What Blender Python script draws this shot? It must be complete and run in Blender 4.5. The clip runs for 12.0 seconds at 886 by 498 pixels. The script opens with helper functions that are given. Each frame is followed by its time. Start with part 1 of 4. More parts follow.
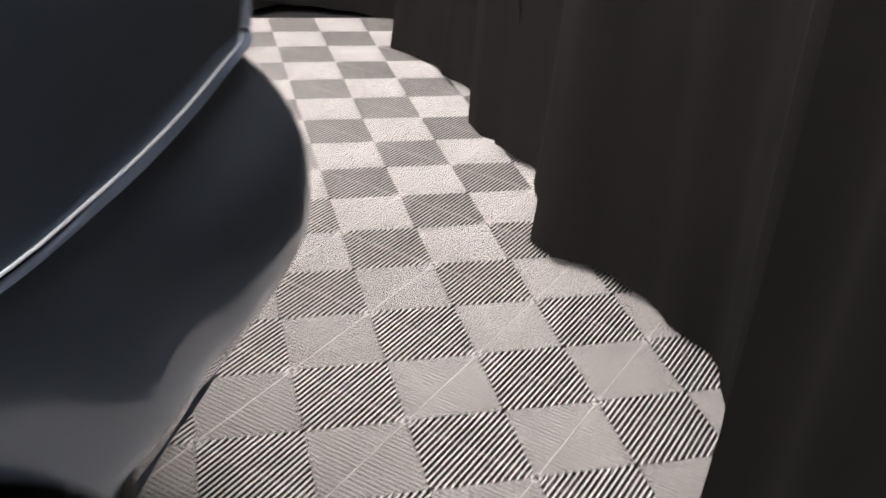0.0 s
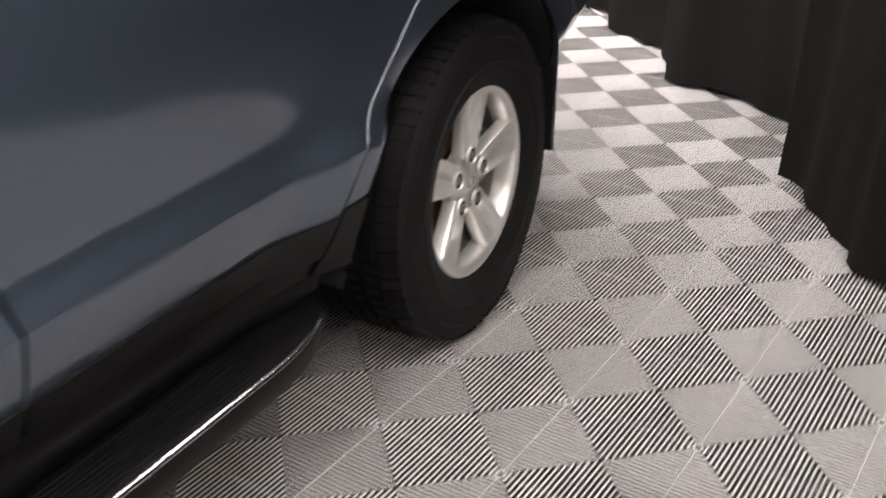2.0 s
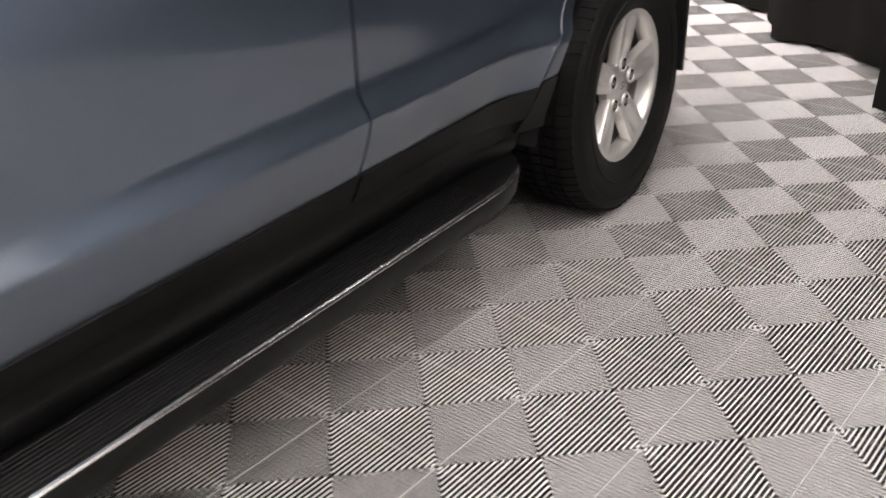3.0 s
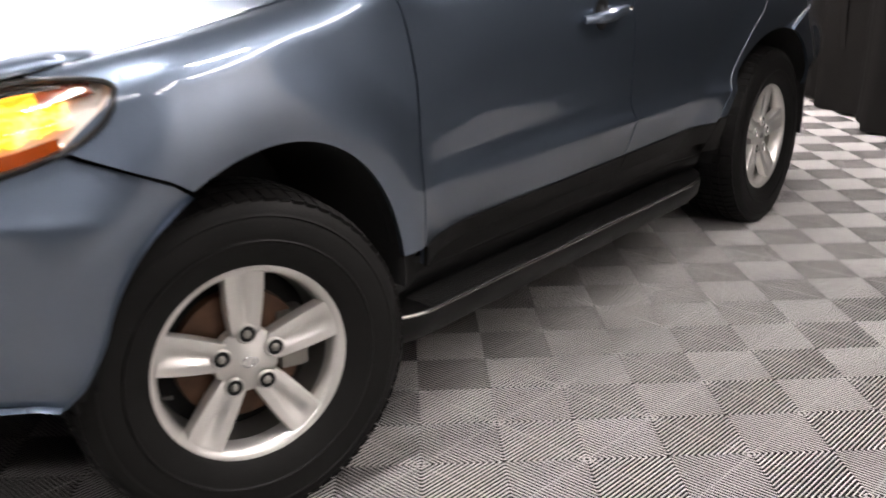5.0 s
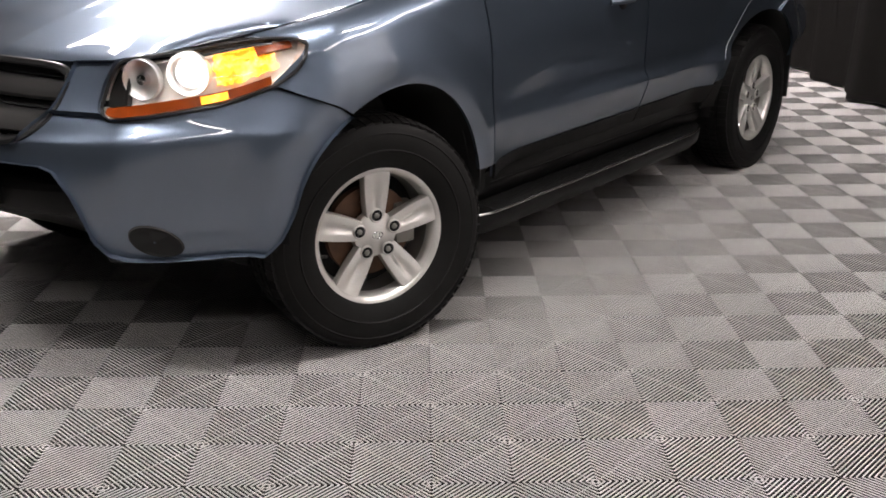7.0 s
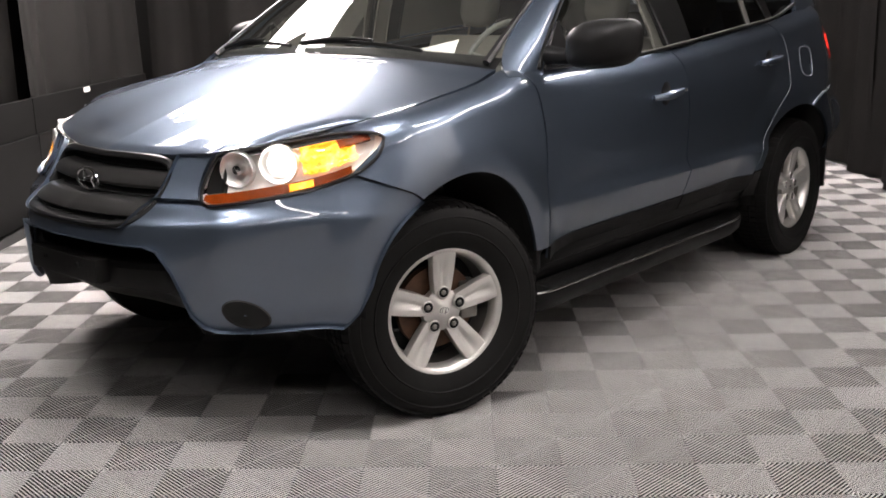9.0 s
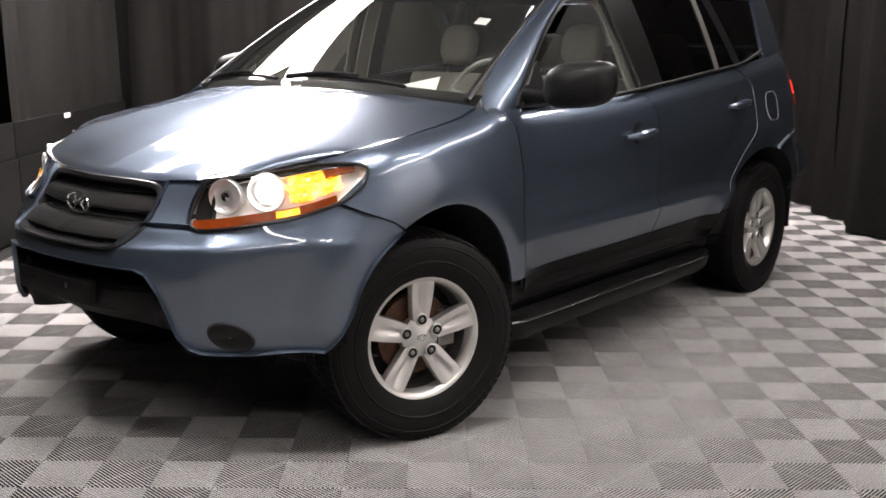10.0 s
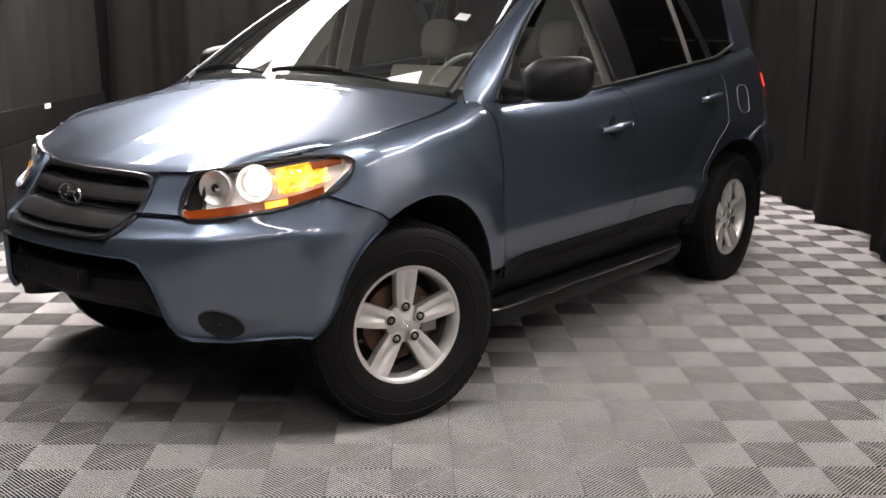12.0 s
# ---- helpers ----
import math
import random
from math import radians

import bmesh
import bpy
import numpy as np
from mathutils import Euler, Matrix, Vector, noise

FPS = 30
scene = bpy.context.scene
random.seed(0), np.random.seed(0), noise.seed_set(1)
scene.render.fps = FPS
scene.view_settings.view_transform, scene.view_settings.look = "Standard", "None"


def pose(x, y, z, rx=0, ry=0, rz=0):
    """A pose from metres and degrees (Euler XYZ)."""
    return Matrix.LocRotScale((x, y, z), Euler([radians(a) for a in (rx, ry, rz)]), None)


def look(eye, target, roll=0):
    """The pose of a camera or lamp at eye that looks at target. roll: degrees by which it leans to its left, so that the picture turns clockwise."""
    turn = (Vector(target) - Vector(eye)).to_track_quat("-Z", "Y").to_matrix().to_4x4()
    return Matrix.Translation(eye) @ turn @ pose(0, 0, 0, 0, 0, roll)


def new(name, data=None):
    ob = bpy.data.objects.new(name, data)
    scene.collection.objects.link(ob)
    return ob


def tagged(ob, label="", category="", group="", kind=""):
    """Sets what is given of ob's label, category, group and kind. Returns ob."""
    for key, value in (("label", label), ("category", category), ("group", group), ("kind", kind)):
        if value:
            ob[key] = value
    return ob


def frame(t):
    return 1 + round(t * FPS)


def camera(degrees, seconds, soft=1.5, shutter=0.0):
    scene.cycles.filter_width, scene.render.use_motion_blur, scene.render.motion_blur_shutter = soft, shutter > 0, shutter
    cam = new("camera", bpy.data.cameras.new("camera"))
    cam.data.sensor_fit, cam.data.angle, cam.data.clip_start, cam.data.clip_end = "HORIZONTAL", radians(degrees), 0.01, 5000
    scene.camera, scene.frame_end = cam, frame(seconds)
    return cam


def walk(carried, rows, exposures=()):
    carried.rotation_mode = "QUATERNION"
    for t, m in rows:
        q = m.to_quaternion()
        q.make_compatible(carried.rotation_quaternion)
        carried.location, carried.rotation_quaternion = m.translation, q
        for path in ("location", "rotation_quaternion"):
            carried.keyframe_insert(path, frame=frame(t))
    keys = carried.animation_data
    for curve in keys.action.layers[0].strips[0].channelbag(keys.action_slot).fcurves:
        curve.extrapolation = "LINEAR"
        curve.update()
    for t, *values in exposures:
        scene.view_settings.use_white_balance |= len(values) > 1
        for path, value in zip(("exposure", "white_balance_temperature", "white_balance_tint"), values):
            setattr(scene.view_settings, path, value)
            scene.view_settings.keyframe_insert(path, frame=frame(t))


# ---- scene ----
# ---- camera ----
cam = camera(47.61, 12.0, soft=1.6, shutter=0.5)
EXPOSURES = ((0.0, 0.74), (0.5, 0.95), (1.0, 0.92), (1.5, 0.88), (2.0, 0.86), (3.2, 0.80), (4.8, 0.48), (5.5, 0.40), (6.5, 0.16), (9.0, 0.14), (12.0, 0.06))
PATH = [
    (0.0, look((0.986, 1.849, 1.198), (1.726, 4.386, -0.221), 4.45)),
    (0.2, look((0.912, 1.692, 1.184), (1.608, 4.250, -0.220), 4.29)),
    (0.5, look((0.839, 1.420, 1.173), (1.398, 3.989, -0.272), 2.50)),
    (0.8, look((0.689, 1.219, 1.214), (1.293, 3.803, -0.184), 3.00)),
    (1.0, look((0.594, 1.066, 1.203), (1.224, 3.618, -0.243), 2.01)),
    (1.5, look((0.393, 0.694, 1.193), (0.981, 3.249, -0.266), 0.91)),
    (2.0, look((0.190, 0.338, 1.204), (0.725, 2.967, -0.139), -0.06)),
    (2.5, look((-0.028, 0.034, 1.199), (0.406, 2.623, -0.254), -0.46)),
    (3.0, look((-0.141, -0.317, 1.189), (0.149, 2.358, -0.137), -1.25)),
    (3.2, look((-0.257, -0.439, 1.188), (0.062, 2.251, -0.100), -1.34)),
    (4.8, look((-0.737, -1.573, 1.195), (-0.616, 1.261, 0.217), -1.04)),
    (5.0, look((-0.797, -1.691, 1.212), (-0.698, 1.158, 0.278), -0.86)),
    (5.5, look((-0.849, -2.043, 1.271), (-0.874, 0.839, 0.439), -1.18)),
    (6.0, look((-0.892, -2.284, 1.217), (-0.916, 0.631, 0.509), -2.02)),
    (6.5, look((-0.977, -2.524, 1.256), (-0.897, 0.334, 0.347), -1.32)),
    (6.7, look((-0.982, -2.585, 1.320), (-0.896, 0.239, 0.311), -0.41)),
    (8.3, look((-1.038, -2.840, 1.324), (-1.151, 0.042, 0.499), -2.39)),
    (8.5, look((-1.044, -2.863, 1.320), (-1.161, 0.029, 0.530), -2.26)),
    (9.0, look((-1.061, -2.928, 1.331), (-1.127, -0.015, 0.617), -1.20)),
    (9.5, look((-1.075, -2.991, 1.341), (-1.092, -0.062, 0.695), -0.16)),
    (10.0, look((-1.092, -3.044, 1.341), (-1.067, -0.107, 0.726), 0.39)),
    (10.5, look((-1.102, -3.082, 1.353), (-1.050, -0.149, 0.725), 0.62)),
    (11.0, look((-1.106, -3.115, 1.360), (-1.036, -0.184, 0.724), 0.64)),
    (11.5, look((-1.115, -3.142, 1.362), (-1.027, -0.212, 0.723), 0.66)),
    (12.0, look((-1.117, -3.159, 1.363), (-1.020, -0.230, 0.719), 0.60)),
]
walk(cam, PATH, EXPOSURES)

# ---- light: a black-draped photo room lit from long ceiling fixtures ----
world = bpy.data.worlds.new("world")
scene.world = world
world.use_nodes = True
world.node_tree.nodes["Background"].inputs[0].default_value = (0.02, 0.019, 0.018, 1)
world.node_tree.nodes["Background"].inputs[1].default_value = 0.05
LAMP_POWER = 27.0
CEILING = 3.1

# ---- materials ----
def material(name, color, rough=0.5, metal=0.0, coat=0.0, bump=0.0, bump_scale=200.0, vary=0.0, vary_scale=3.0, spec=0.5, per_object=0.0, grain=0.0, grain_scale=90.0, coat_rough=0.03):
    """A surface with colour variation at two scales and fine relief."""
    m = bpy.data.materials.new(name)
    m.use_nodes = True
    nt = m.node_tree
    b = nt.nodes["Principled BSDF"]
    b.inputs["Base Color"].default_value = (*color, 1)
    b.inputs["Roughness"].default_value = rough
    b.inputs["Metallic"].default_value = metal
    b.inputs["Coat Weight"].default_value = coat
    b.inputs["Coat Roughness"].default_value = coat_rough
    b.inputs["Specular IOR Level"].default_value = spec
    tc = nt.nodes.new("ShaderNodeTexCoord")
    value = None

    def times(prev, fac, low, high):
        r = nt.nodes.new("ShaderNodeMapRange")
        nt.links.new(fac, r.inputs["Value"])
        r.inputs["From Min"].default_value, r.inputs["From Max"].default_value = 0.25, 0.75
        r.inputs["To Min"].default_value, r.inputs["To Max"].default_value = low, high
        if prev is None:
            return r.outputs[0]
        k = nt.nodes.new("ShaderNodeMath")
        k.operation = "MULTIPLY"
        nt.links.new(prev, k.inputs[0])
        nt.links.new(r.outputs[0], k.inputs[1])
        return k.outputs[0]

    def noise_at(scale, detail=4.0):
        n = nt.nodes.new("ShaderNodeTexNoise")
        n.inputs["Scale"].default_value, n.inputs["Detail"].default_value = scale, detail
        nt.links.new(tc.outputs["Object"], n.inputs["Vector"])
        return n.outputs["Fac"]

    if vary:
        value = times(value, noise_at(vary_scale), 1 - vary, 1 + vary)
    if grain:
        value = times(value, noise_at(grain_scale, 2.0), 1 - grain, 1 + grain)
    if per_object:
        info = nt.nodes.new("ShaderNodeObjectInfo")
        value = times(value, info.outputs["Random"], 1 - per_object, 1 + per_object)
    if value is not None:
        mix = nt.nodes.new("ShaderNodeVectorMath")
        mix.operation = "SCALE"
        mix.inputs[0].default_value = color
        nt.links.new(value, mix.inputs["Scale"])
        nt.links.new(mix.outputs[0], b.inputs["Base Color"])
    if bump:
        bn = nt.nodes.new("ShaderNodeBump")
        bn.inputs["Strength"].default_value, bn.inputs["Distance"].default_value = bump, 0.002
        nt.links.new(noise_at(bump_scale), bn.inputs["Height"])
        nt.links.new(bn.outputs[0], b.inputs["Normal"])
    return m


def glow(name, color, strength):
    m = bpy.data.materials.new(name)
    m.use_nodes = True
    b = m.node_tree.nodes["Principled BSDF"]
    b.inputs["Base Color"].default_value = (*color, 1)
    b.inputs["Emission Color"].default_value = (*color, 1)
    b.inputs["Emission Strength"].default_value = strength
    return m


def glass(name, tint, rough=0.0, veil=0.0):
    """Thin tinted glass: mostly clear, with a mirror-like face and a pale film painted in for veiling glare."""
    m = bpy.data.materials.new(name)
    m.use_nodes = True
    nt = m.node_tree
    nt.nodes.remove(nt.nodes["Principled BSDF"])
    clear, shine, mix, fres = (nt.nodes.new("ShaderNode" + k) for k in ("BsdfTransparent", "BsdfGlossy", "MixShader", "Fresnel"))
    clear.inputs[0].default_value = (*tint, 1)
    shine.inputs["Roughness"].default_value = rough
    fres.inputs["IOR"].default_value = 1.5
    nt.links.new(fres.outputs[0], mix.inputs[0])
    nt.links.new(clear.outputs[0], mix.inputs[1])
    nt.links.new(shine.outputs[0], mix.inputs[2])
    # pale diffuse share that imitates the haze of glare on the glass
    film, cover = nt.nodes.new("ShaderNodeBsdfDiffuse"), nt.nodes.new("ShaderNodeMixShader")
    film.inputs[0].default_value = (0.8, 0.8, 0.76, 1)
    cover.inputs[0].default_value = veil
    nt.links.new(mix.outputs[0], cover.inputs[1])
    nt.links.new(film.outputs[0], cover.inputs[2])
    nt.links.new(cover.outputs[0], nt.nodes["Material Output"].inputs["Surface"])
    return m


PAINT = material("blue_paint", (0.132, 0.164, 0.216), 0.38, 0.93, coat=1.0, vary=0.04, grain=0.10, grain_scale=900.0)
PAINT.node_tree.nodes["Principled BSDF"].inputs["Coat IOR"].default_value = 1.68
PAINT.node_tree.nodes["Principled BSDF"].inputs["Specular Tint"].default_value = (0.75, 0.79, 0.84, 1)
# pale colour for painted highlights on panel edges that catch the light
EDGE_GLINT = material("edge_glint", (0.55, 0.58, 0.62), 0.35, 0.3, coat=0.4, vary=0.1)
TRIM = material("black_plastic", (0.006, 0.0058, 0.0056), 0.45, bump=0.25, bump_scale=500.0, vary=0.15, spec=0.2)
GRILLE = material("grille_plastic", (0.016, 0.0155, 0.015), 0.36, vary=0.12, spec=0.4)
BOARD = material("board_black", (0.0042, 0.0041, 0.0040), 0.42, bump=0.12, bump_scale=400.0, vary=0.15, spec=0.2)
SATIN = material("satin_black", (0.007, 0.007, 0.007), 0.28, vary=0.1)
UNDER = material("underbody", (0.006, 0.006, 0.006), 0.9, vary=0.3)
RUBBER = material("tyre_rubber", (0.0045, 0.0042, 0.004), 0.64, bump=0.3, bump_scale=240.0, vary=0.25, vary_scale=14.0, spec=0.2)
ALLOY = material("alloy_silver", (0.70, 0.68, 0.65), 0.34, 0.75, coat=0.3, vary=0.05, grain=0.05, grain_scale=400.0, coat_rough=0.15)
BRIGHT = material("bright_strip", (0.80, 0.79, 0.77), 0.20, 1.0, vary=0.05)
CHROME = material("chrome", (0.75, 0.75, 0.75), 0.08, 1.0)
STEEL = material("dull_steel", (0.25, 0.24, 0.22), 0.45, 0.8, vary=0.2)
RUST = material("rusty_disc", (0.10, 0.052, 0.030), 0.6, 0.4, vary=0.4, vary_scale=25.0)
SEAT = material("grey_cloth", (0.18, 0.169, 0.148), 0.9, bump=0.4, bump_scale=700.0, vary=0.1)
DASH = material("dark_dash", (0.05, 0.054, 0.046), 0.6, bump=0.3, bump_scale=600.0, vary=0.1)
WHEEL_RIM = material("grey_vinyl", (0.16, 0.165, 0.15), 0.5, vary=0.1, vary_scale=20.0)
PAPER = material("white_paper", (0.75, 0.74, 0.70), 0.7, vary=0.05)
BOWL = material("lamp_bowl", (0.80, 0.80, 0.79), 0.30, 0.85)
REFLECTOR = material("lamp_reflector", (0.85, 0.85, 0.85), 0.12, 1.0)
LAMP_BACK = material("lamp_back", (0.80, 0.76, 0.72), 0.4, 0.3, vary=0.15, vary_scale=20.0)
AMBER = material("amber_lens", (0.17, 0.031, 0.004), 0.15, coat=0.6, vary=0.25, vary_scale=30.0)
AMBER_LIT = glow("amber_lit", (1.0, 0.36, 0.02), 1.3)
# patches of yellow-white and deep orange where the lit bulb shines through the ribbed indicator
patches = AMBER_LIT.node_tree
tc, nz, ramp = (patches.nodes.new("ShaderNode" + k) for k in ("TexCoord", "TexNoise", "ValToRGB"))
nz.inputs["Scale"].default_value, nz.inputs["Detail"].default_value = 22.0, 3.0
ramp.color_ramp.elements[0].position, ramp.color_ramp.elements[0].color = 0.38, (0.92, 0.26, 0.006, 1)
ramp.color_ramp.elements[1].position, ramp.color_ramp.elements[1].color = 0.66, (1.0, 0.80, 0.35, 1)
mid = ramp.color_ramp.elements.new(0.50)
mid.color = (1.0, 0.50, 0.03, 1)
patches.links.new(tc.outputs["Object"], nz.inputs["Vector"])
patches.links.new(nz.outputs["Fac"], ramp.inputs["Fac"])
patches.links.new(ramp.outputs["Color"], patches.nodes["Principled BSDF"].inputs["Emission Color"])
LAMP_LIT = glow("headlamp_lit", (1.0, 0.96, 0.90), 2.8)
TAIL_LIT = glow("tail_lit", (1.0, 0.03, 0.015), 1.6)
TAIL = material("red_lens", (0.25, 0.012, 0.010), 0.12, coat=0.6)
CLEAR = glass("clear_lens", (0.96, 0.96, 0.95))
SCREEN = glass("windscreen_glass", (0.84, 0.87, 0.82), veil=0.014)
PRIVACY = glass("dark_glass", (0.06, 0.065, 0.06))
SIDE_GLASS = glass("side_glass", (0.70, 0.73, 0.69), veil=0.025)
TILE = material("grey_polymer", (0.440, 0.424, 0.411), 0.33, bump=0.2, bump_scale=300.0, vary=0.07, vary_scale=6.0, per_object=0.03)
# near black that puts the shade between the ribs into the colour
GAP_SHADE = material("tile_gap_shade", (0.006, 0.0057, 0.0055), 0.9, vary=0.2, vary_scale=8.0)
DRAPE = material("black_drape", (0.0125, 0.0111, 0.0103), 0.85, bump=0.35, bump_scale=900.0, vary=0.18, vary_scale=2.0, spec=0.25)
DRAPE_GREY = material("charcoal_drape", (0.020, 0.0184, 0.0172), 0.8, bump=0.35, bump_scale=900.0, vary=0.15, vary_scale=1.5, spec=0.3)
PANEL = material("black_panel", (0.0045, 0.0042, 0.004), 0.6, spec=0.2, vary=0.25, vary_scale=4.0)
# pale surface of the added wall that brightens the car's near side
BOUNCE_WALL = material("bounce_surface", (0.76, 0.745, 0.73), 0.7, bump=0.1, bump_scale=250.0, vary=0.06, vary_scale=2.0)
CEIL = material("dark_ceiling", (0.18, 0.174, 0.168), 0.9, vary=0.1)
TUBE = glow("lamp_diffuser", (1.0, 0.925, 0.908), LAMP_POWER)
BAR = glow("bar_diffuser", (1.0, 0.945, 0.93), LAMP_POWER * 5.6)
HOUSING = material("lamp_housing", (0.06, 0.06, 0.06), 0.5, vary=0.1)


# ---- mesh helpers ----
def part(name, bm, mat, parent=None, label="", sharp=32):
    """Links a bmesh as one mesh object under a thing or under a part."""
    bmesh.ops.recalc_face_normals(bm, faces=bm.faces)
    me = bpy.data.meshes.new(name)
    bm.to_mesh(me)
    bm.free()
    me.polygons.foreach_set("use_smooth", [True] * len(me.polygons))
    me.set_sharp_from_angle(angle=radians(sharp))
    me.materials.append(mat)
    ob = new(name, me)
    ob.parent = parent
    return tagged(ob, label)


def empty(name, m=None):
    ob = new(name)
    ob.empty_display_size = 0.1
    if m is not None:
        ob.matrix_world = m
    return ob


def box(bm, x0, x1, y0, y1, z0, z1, bevel=0.0, m=None):
    mat = Matrix.Translation(((x0 + x1) / 2, (y0 + y1) / 2, (z0 + z1) / 2)) @ Matrix.Diagonal((x1 - x0, y1 - y0, z1 - z0, 1))
    made = bmesh.ops.create_cube(bm, size=1, matrix=mat)["verts"]
    if bevel:
        edges = list({e for v in made for e in v.link_edges})
        made = bmesh.ops.bevel(bm, geom=edges, offset=bevel, segments=2, profile=0.7, affect="EDGES")["verts"]
        made = list({v for v in made})
    if m is not None:
        seen = set(made)
        stack = list(made)
        while stack:
            v = stack.pop()
            for e in v.link_edges:
                o = e.other_vert(v)
                if o not in seen:
                    seen.add(o)
                    stack.append(o)
        bmesh.ops.transform(bm, matrix=m, verts=list(seen))
    return bm


def sheet(bm, points, rim=0.0, flip=False):
    """A grid of points (rows x columns x 3); rim turns its border back by that depth."""
    pts = np.asarray(points, float)
    nr, nc = pts.shape[:2]
    vs = [[bm.verts.new(p) for p in row] for row in pts]
    for a in range(nr - 1):
        for b in range(nc - 1):
            q = (vs[a][b], vs[a][b + 1], vs[a + 1][b + 1], vs[a + 1][b])
            bm.faces.new(q[::-1] if flip else q)
    if rim:
        du, dv = np.gradient(pts, axis=1), np.gradient(pts, axis=0)
        n = np.cross(du, dv)
        n /= np.linalg.norm(n, axis=-1, keepdims=True) + 1e-9
        if flip:
            n = -n
        ring = [(0, b) for b in range(nc)] + [(a, nc - 1) for a in range(1, nr)] + [(nr - 1, b) for b in range(nc - 2, -1, -1)] + [(a, 0) for a in range(nr - 2, 0, -1)]
        inner = [bm.verts.new(pts[a, b] - n[a, b] * rim) for a, b in ring]
        for k in range(len(ring)):
            a, b = ring[k]
            c, d = ring[(k + 1) % len(ring)]
            try:
                bm.faces.new((vs[a][b], vs[c][d], inner[(k + 1) % len(ring)], inner[k]))
            except ValueError:
                pass
    return bm


def lathe(bm, profile, steps=48, m=None, closed=False):
    """Turns a profile of (radius, y) round the y axis."""
    rings = []
    for r, y in profile:
        rings.append([bm.verts.new((r * math.cos(2 * math.pi * k / steps), y, r * math.sin(2 * math.pi * k / steps))) for k in range(steps)])
    for a, b in zip(rings, rings[1:] + ([rings[0]] if closed else [])):
        for k in range(steps):
            bm.faces.new((a[k], a[(k + 1) % steps], b[(k + 1) % steps], b[k]))
    if m is not None:
        bmesh.ops.transform(bm, matrix=m, verts=[v for ring in rings for v in ring])
    return rings


def tube(bm, path, radius, sides=8, cap=True):
    """A round bar along a path; radius may be one number or one for each point."""
    path = [Vector(p) for p in path]
    radii = radius if isinstance(radius, (list, tuple)) else [radius] * len(path)
    rings = []
    for k, p in enumerate(path):
        d = (path[min(k + 1, len(path) - 1)] - path[max(k - 1, 0)]).normalized()
        a = d.cross(Vector((0, 0, 1)) if abs(d.z) < 0.9 else Vector((1, 0, 0))).normalized()
        b = d.cross(a)
        rings.append([bm.verts.new(p + radii[k] * (math.cos(t) * a + math.sin(t) * b)) for t in (2 * math.pi * i / sides for i in range(sides))])
    for a, b in zip(rings, rings[1:]):
        for i in range(sides):
            bm.faces.new((a[i], a[(i + 1) % sides], b[(i + 1) % sides], b[i]))
    if cap:
        bm.faces.new(rings[0][::-1])
        bm.faces.new(rings[-1])
    return bm

def smooth(t):
    t = np.clip(t, 0, 1)
    return t * t * (3 - 2 * t)


def curve(table):
    """A smooth function through a few (at, value) pairs."""
    xs, ys = np.array(table, float).T
    slopes = np.gradient(ys, xs)
    step = np.diff(ys) / np.diff(xs)
    for k in range(1, len(xs) - 1):
        slopes[k] = 0 if step[k - 1] * step[k] <= 0 else 2 * step[k - 1] * step[k] / (step[k - 1] + step[k])
    slopes[0], slopes[-1] = step[0], step[-1]

    def value(x):
        x = np.clip(x, xs[0], xs[-1])
        k = np.clip(np.searchsorted(xs, x) - 1, 0, len(xs) - 2)
        h = xs[k + 1] - xs[k]
        t = (x - xs[k]) / h
        a, b = ys[k], ys[k + 1]
        return (2 * t**3 - 3 * t**2 + 1) * a + (t**3 - 2 * t**2 + t) * h * slopes[k] + (3 * t**2 - 2 * t**3) * b + (t**3 - t**2) * h * slopes[k + 1]

    return value


# The car's outline from above: s runs from the middle of the nose along the side (where s is x) to the middle of the tail.
PLAN_X = curve([(-1.42, -0.917), (-1.07, -0.884), (-0.80, -0.80), (-0.54, -0.61), (-0.28, -0.335), (0, -0.02), (0.3, 0.3), (2.7, 2.7), (2.95, 2.95), (3.3, 3.29), (3.55, 3.52), (3.78, 3.68), (4.0, 3.745), (4.5, 3.76)])
PLAN_Y = curve([(-1.42, 0), (-1.07, 0.34), (-0.80, 0.585), (-0.54, 0.775), (-0.28, 0.885), (0, 0.925), (0.45, 0.932), (1.5, 0.938), (2.6, 0.933), (2.95, 0.925), (3.3, 0.895), (3.55, 0.83), (3.78, 0.66), (4.0, 0.45), (4.5, 0)])
FRONT_IN = curve([(0.2, 0.05), (0.30, 0.03), (0.42, 0.018), (0.55, 0.016), (0.64, 0.020), (0.70, 0.034), (0.72, 0.057), (0.75, 0.107), (0.80, 0.155), (0.90, 0.22), (0.97, 0.285), (1.1, 0.45)])
SIDE_IN = curve([(0.2, 0.05), (0.30, 0.02), (0.42, 0.004), (0.52, 0.004), (0.60, 0.002), (0.68, -0.001), (0.78, -0.004), (0.86, -0.002), (0.95, 0.008), (1.03, 0.022), (1.09, 0.036), (1.15, 0.047), (1.35, 0.088)])
REAR_IN = curve([(0.2, 0.03), (0.46, 0.010), (0.55, 0.004), (0.64, 0.0), (0.70, 0.006), (0.74, 0.022), (0.77, 0.047), (0.80, 0.073), (0.83, 0.084), (0.86, 0.083), (0.90, 0.080), (0.95, 0.082), (1.10, 0.12), (1.35, 0.25)])
BELT = curve([(0.2, 1.09), (0.5, 1.098), (0.775, 1.100), (1.12, 1.112), (1.49, 1.140), (1.97, 1.183), (2.36, 1.216), (2.64, 1.250), (2.9, 1.275), (3.3, 1.30), (3.7, 1.30)])
